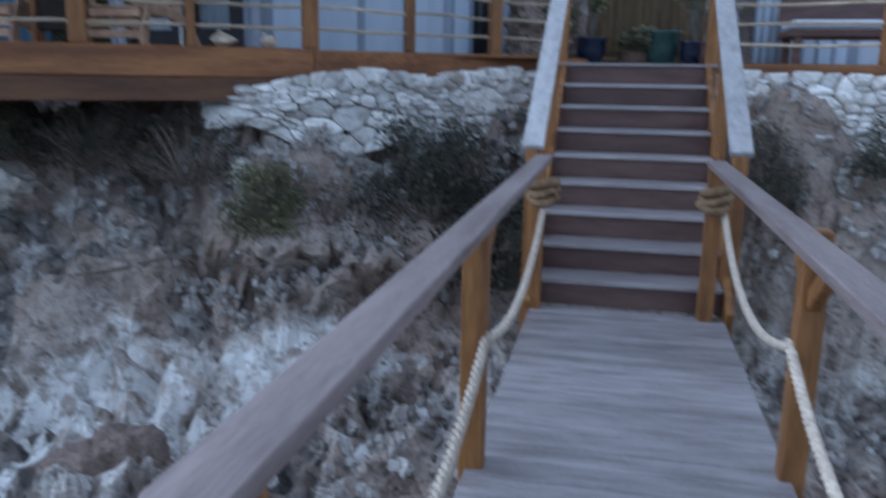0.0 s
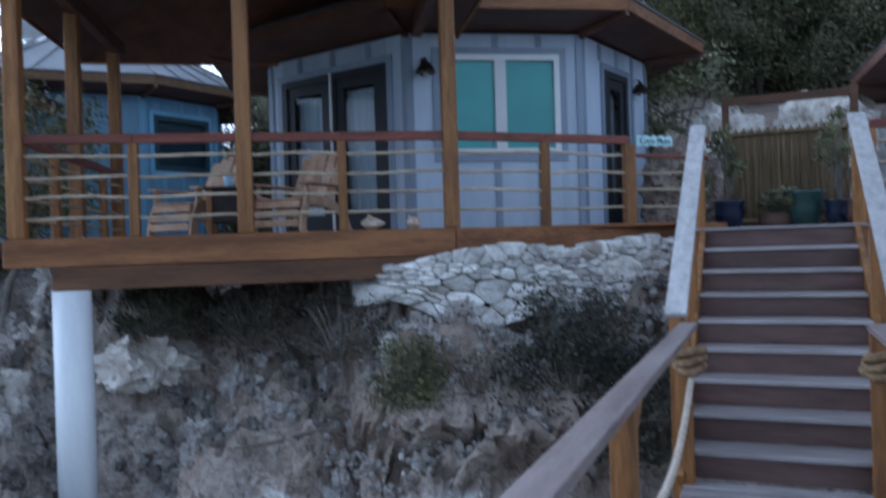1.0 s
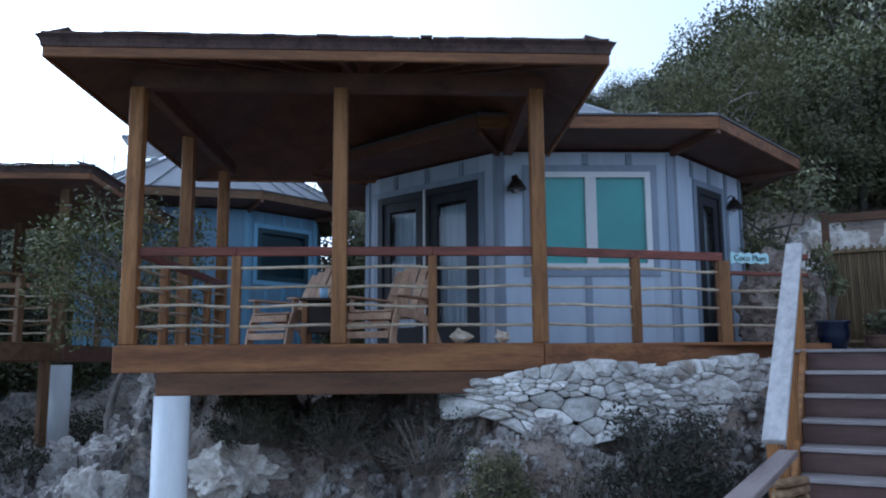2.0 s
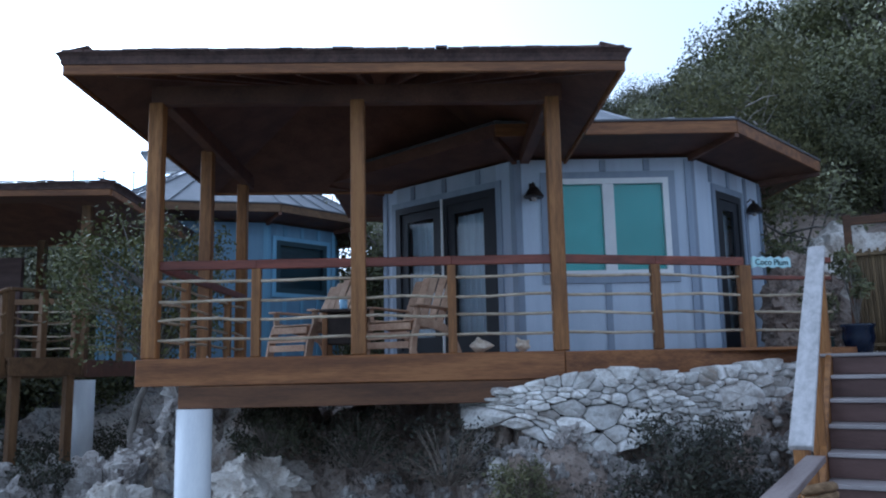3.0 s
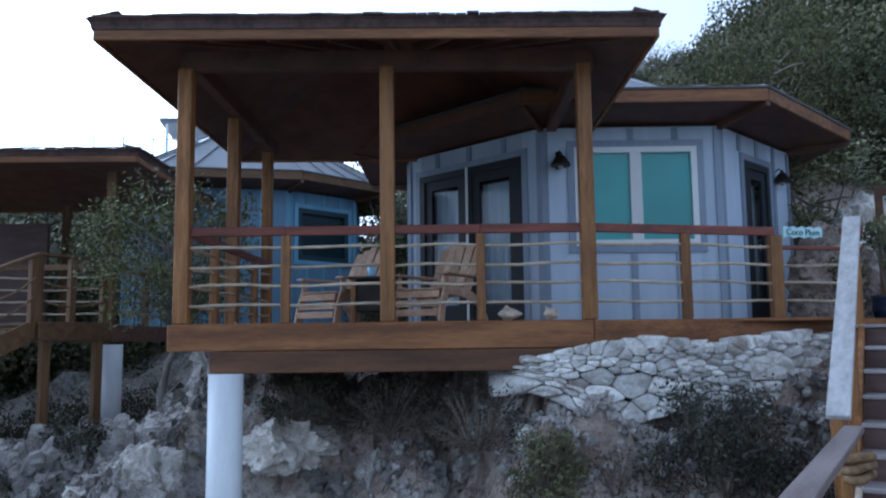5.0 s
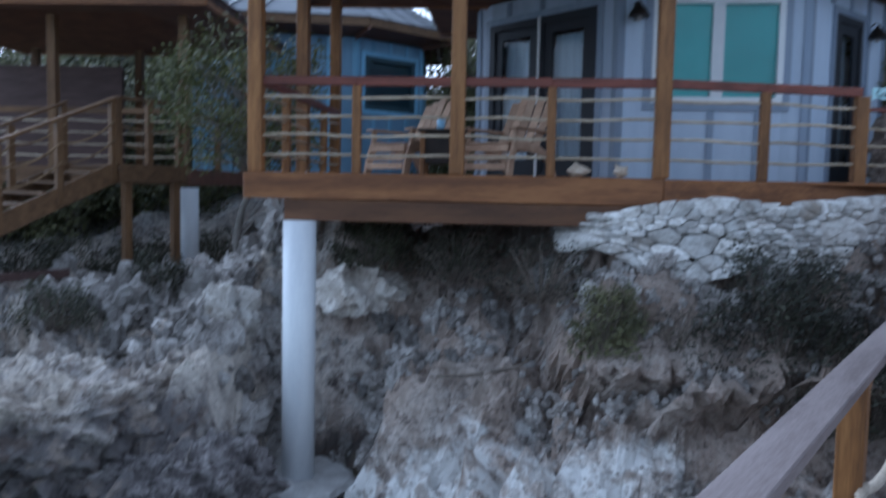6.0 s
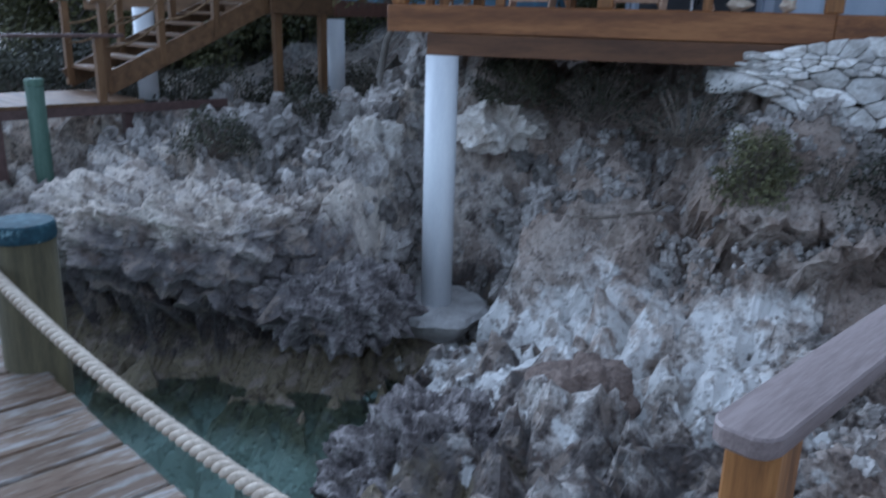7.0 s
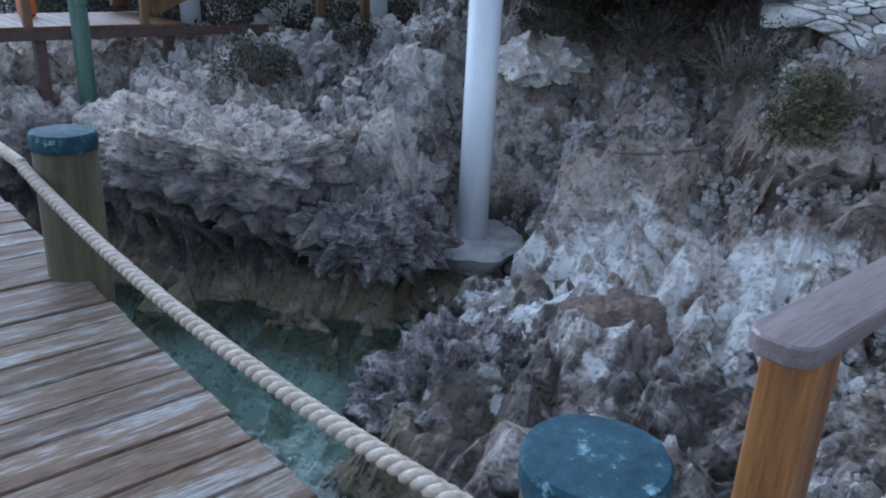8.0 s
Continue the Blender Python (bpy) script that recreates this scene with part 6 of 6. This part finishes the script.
def neighbour():
    floor = thing("porch_floor", MN, "plank floor of the neighbouring porch", "deck", kind="structure")
    part("boards", box(-4.4, 0.1, -0.08, 3.4, ND - 0.05, ND, 0.005), OLD_X, floor)
    part("fascia", box(-4.4, 0.1, -0.125, -0.082, ND - 0.26, ND - 0.005, 0.005), OLD_X, floor)
    part("fascia", box(0.102, 0.145, -0.125, 3.4, ND - 0.26, ND - 0.005, 0.005), SOFFIT, floor)
    for k, (u, v) in enumerate(((0, 0), (-2.1, 0), (-4.2, 0), (0, 3.2), (-2.1, 3.2), (-4.2, 3.2))):
        po = thing("porch_post", MN @ pose(u, v, ND), "square brown post of the neighbouring porch", "post", "porch posts")
        part("shaft", box(-0.07, 0.07, -0.07, 0.07, 0, 2.37, 0.006), OLD_Z, po)
    hip_roof("porch_roof", MN, -4.8, 0.6, -0.72, 3.9, 4.12, 0.095, 0.4, "dark shake roof of the neighbouring porch", 9)
    r = thing("porch_railing", MN @ pose(0, 0, ND), "railing of driftwood sticks on the neighbouring porch", "railing", "porch railings")
    for k, (a, b) in enumerate((((0, 0), (-1.05, 0)), ((-1.05, 0), (-2.1, 0)), ((-2.1, 0), (-3.15, 0)), ((-3.15, 0), (-4.2, 0)), ((0, 0), (0, 1.6)), ((0, 1.6), (0, 3.2)))):
        rail_bay(r, a, b, 400 + 10 * k, top=OLD_X)
    for u, v in ((-1.05, 0), (-3.15, 0), (0, 1.6)):
        part("post", box(u - 0.045, u + 0.045, v - 0.045, v + 0.045, 0, RH - 0.09, 0.004), OLD_Z, r)
    wall = thing("shed", MN @ pose(-3.6, 2.2, ND), "dark panelled back wall with red boards under the neighbouring roof", "wall")
    part("panel", box(-0.8, 1.6, 0, 0.1, 0, 1.9, 0.004), RISER, wall)
    # landing and stairs towards the lower dock
    la = thing("landing", pose(-10.07, 5.90, 0.17), "raised plank landing on square posts", "landing", kind="structure")
    part("boards", box(-1.5, 0.1, 0, 1.05, ND - 0.2, ND - 0.155, 0.005), OLD_X, la)
    part("fascia", box(0.102, 0.145, 0, 1.05, ND - 0.40, ND - 0.16, 0.005), OLD_X, la)
    for y in (0.14, 0.92):
        part("post", box(0.0, 0.1, y - 0.06, y + 0.06, -0.1, ND - 0.2, 0.006), OLD_Z, la)
    for y in (0.02, 0.5, 1.0):
        part("rail_post", box(0.0, 0.09, y - 0.045, y + 0.045, ND - 0.16, ND + 0.72, 0.005), OLD_Z, la)
    part("top_rail", box(-0.02, 0.11, 0, 1.05, ND + 0.72, ND + 0.76, 0.005), OLD_X, la)
    for z in (0.2, 0.45):
        part("rope", tube(sag((0.05, 0.02, ND - 0.16 + z + 0.1), (0.05, 1.0, ND - 0.16 + z + 0.1), 0.08, 0.06), 0.013, 6), ROPE_OLD, la)
    st = thing("stairs", pose(-10.07, 5.90, 0.17), "timber stairs going down to the lower dock, rope-railed", "stairs", kind="structure")
    run, steps = 2.35, 7
    top, low = ND - 0.16, 0.54
    tm = mesh_of("tread", box(-1.2, 0.0, -0.14, 0.14, -0.04, 0, 0.004), OLD_X)
    for k in range(steps):
        t = (k + 0.7) / (steps + 0.3)
        part("tread", tm, None, st).location = (0, -run * t, top - (top - low) * t)
    for x in (0.03, -1.22):
        part("stringer", beam((x, 0.0, top - 0.10), (x, -run, low - 0.10), 0.05, 0.26), OLD_X, st)
        part("cap_rail", beam((x, 0.0, top + 0.9), (x, -run - 0.1, low + 0.88), 0.12, 0.04), OLD_X, st)
        for t in (0.02, 0.34, 0.67, 0.98):
            y, z = -run * t, top - (top - low) * t
            part("rail_post", box(x - 0.045, x + 0.045, y - 0.045, y + 0.045, z - 0.2, z + 0.87, 0.005), OLD_Z, st)
        for h in (0.35, 0.6):
            for a, b in ((0.02, 0.34), (0.34, 0.67), (0.67, 0.98)):
                part("rope", tube(sag((x + 0.05, -run * a, top - (top - low) * a + h), (x + 0.05, -run * b, top - (top - low) * b + h), 0.09, 0.06), 0.013, 6), ROPE_OLD, st)
    lo = thing("dock", pose(-10.0, 3.7, 0), "lower plank dock at the foot of the neighbouring stairs", "dock", kind="structure")
    pm = mesh_of("plank", box(-1.25, 0.35, -0.068, 0.068, -0.04, 0, 0.004), OLD_X)
    for k in range(22):
        part("plank", pm, None, lo).location = (0, 0.1 - 0.143 * k, 0.46)
    part("beam", box(0.3, 0.36, -3.0, 1.3, 0.31, 0.418, 0.004), RISER, lo)
    for y in (-2.9, -1.5, 0.0, 1.2):
        part("leg", box(0.15, 0.27, y - 0.06, y + 0.06, -1.6, 0.31, 0.004), RISER, lo)
    for y in (-2.9, -1.6, -0.3):
        part("rail_post", box(0.2, 0.29, y - 0.045, y + 0.045, 0.46, 1.2, 0.004), OLD_Z, lo)
    part("cap_rail", box(0.18, 0.31, -3.0, 0.0, 1.2, 1.24, 0.004), RISER, lo)


neighbour()
build_pipe(-2.62, 4.50, ND - 0.3, 0.1, 0.15, "white pipe column under the neighbouring porch")
build_pipe(-5.05, 2.95, ND - 0.2, 0.2, 0.15, "white pipe column under the neighbouring stairs")
build_piling(-9.6, 2.6, 0.76, 0.10, "tall green-grey timber piling by the lower dock", PILE_GREEN, PILE_GREEN)
jug = new("jerrycan", mesh_of("jerrycan", box(-0.12, 0.12, -0.09, 0.09, 0, 0.32, 0.03), ORANGE))
jug.matrix_world = pose(-10.9, 2.4, 0.46)
tagged(jug, "small orange plastic can on the lower dock", "can")

octagon_cabin("cabin", at(0, 0, 0), [(-2.9, 8.0), (-0.76, 8.5), (0.45, 9.8), (0.3, 11.8), (-1.2, 13.2), (-3.3, 13.0), (-4.6, 11.5), (-4.5, 9.3)], 4.56, SIDING_BLUE, "sky blue boarded cabin with grey metal roof", [(1, 0.22, 1.55, 3.13, 4.22, "blind")], 0.7, 6.7)


def hill_house():
    h = thing("hill_house", pose(-26.9, 23.0, 4.0, 0, 0, 40), "pale hilltop house with a glass-railed roof terrace", "house")
    part("wall", box(-4, 3.2, 0.5, 5, 4.4, 4.9, 0.02), CONCRETE, h)
    for x in (-3.6, 2.8):
        part("pier", box(x - 0.2, x + 0.2, 1.0, 1.4, 0, 4.4, 0.02), CONCRETE, h)
    part("terrace_slab", box(-4.2, 3.4, -0.2, 5.2, 4.9, 5.15, 0.02), WHITE, h)
    part("roof", box(-1.6, 2.0, 1.2, 4.8, 7.3, 7.5, 0.03), ROOF_METAL, h)
    for x in (-1.3, 1.7):
        part("post", box(x - 0.06, x + 0.06, 1.4, 1.52, 5.15, 7.3, 0.01), WHITE, h)
    for k in range(6):
        x = -4.0 + 1.22 * k
        part("rail_post", box(x - 0.03, x + 0.03, -0.15, -0.09, 5.15, 6.15, 0.005), WHITE, h)
        g = part("pane", box(x + 0.05, x + 1.17, -0.13, -0.11, 5.2, 6.1, 0), GLASS, h)
        g.visible_shadow = False
    part("top_rail", box(-4.05, 3.4, -0.16, -0.08, 6.15, 6.2, 0.005), WHITE, h)


hill_house()
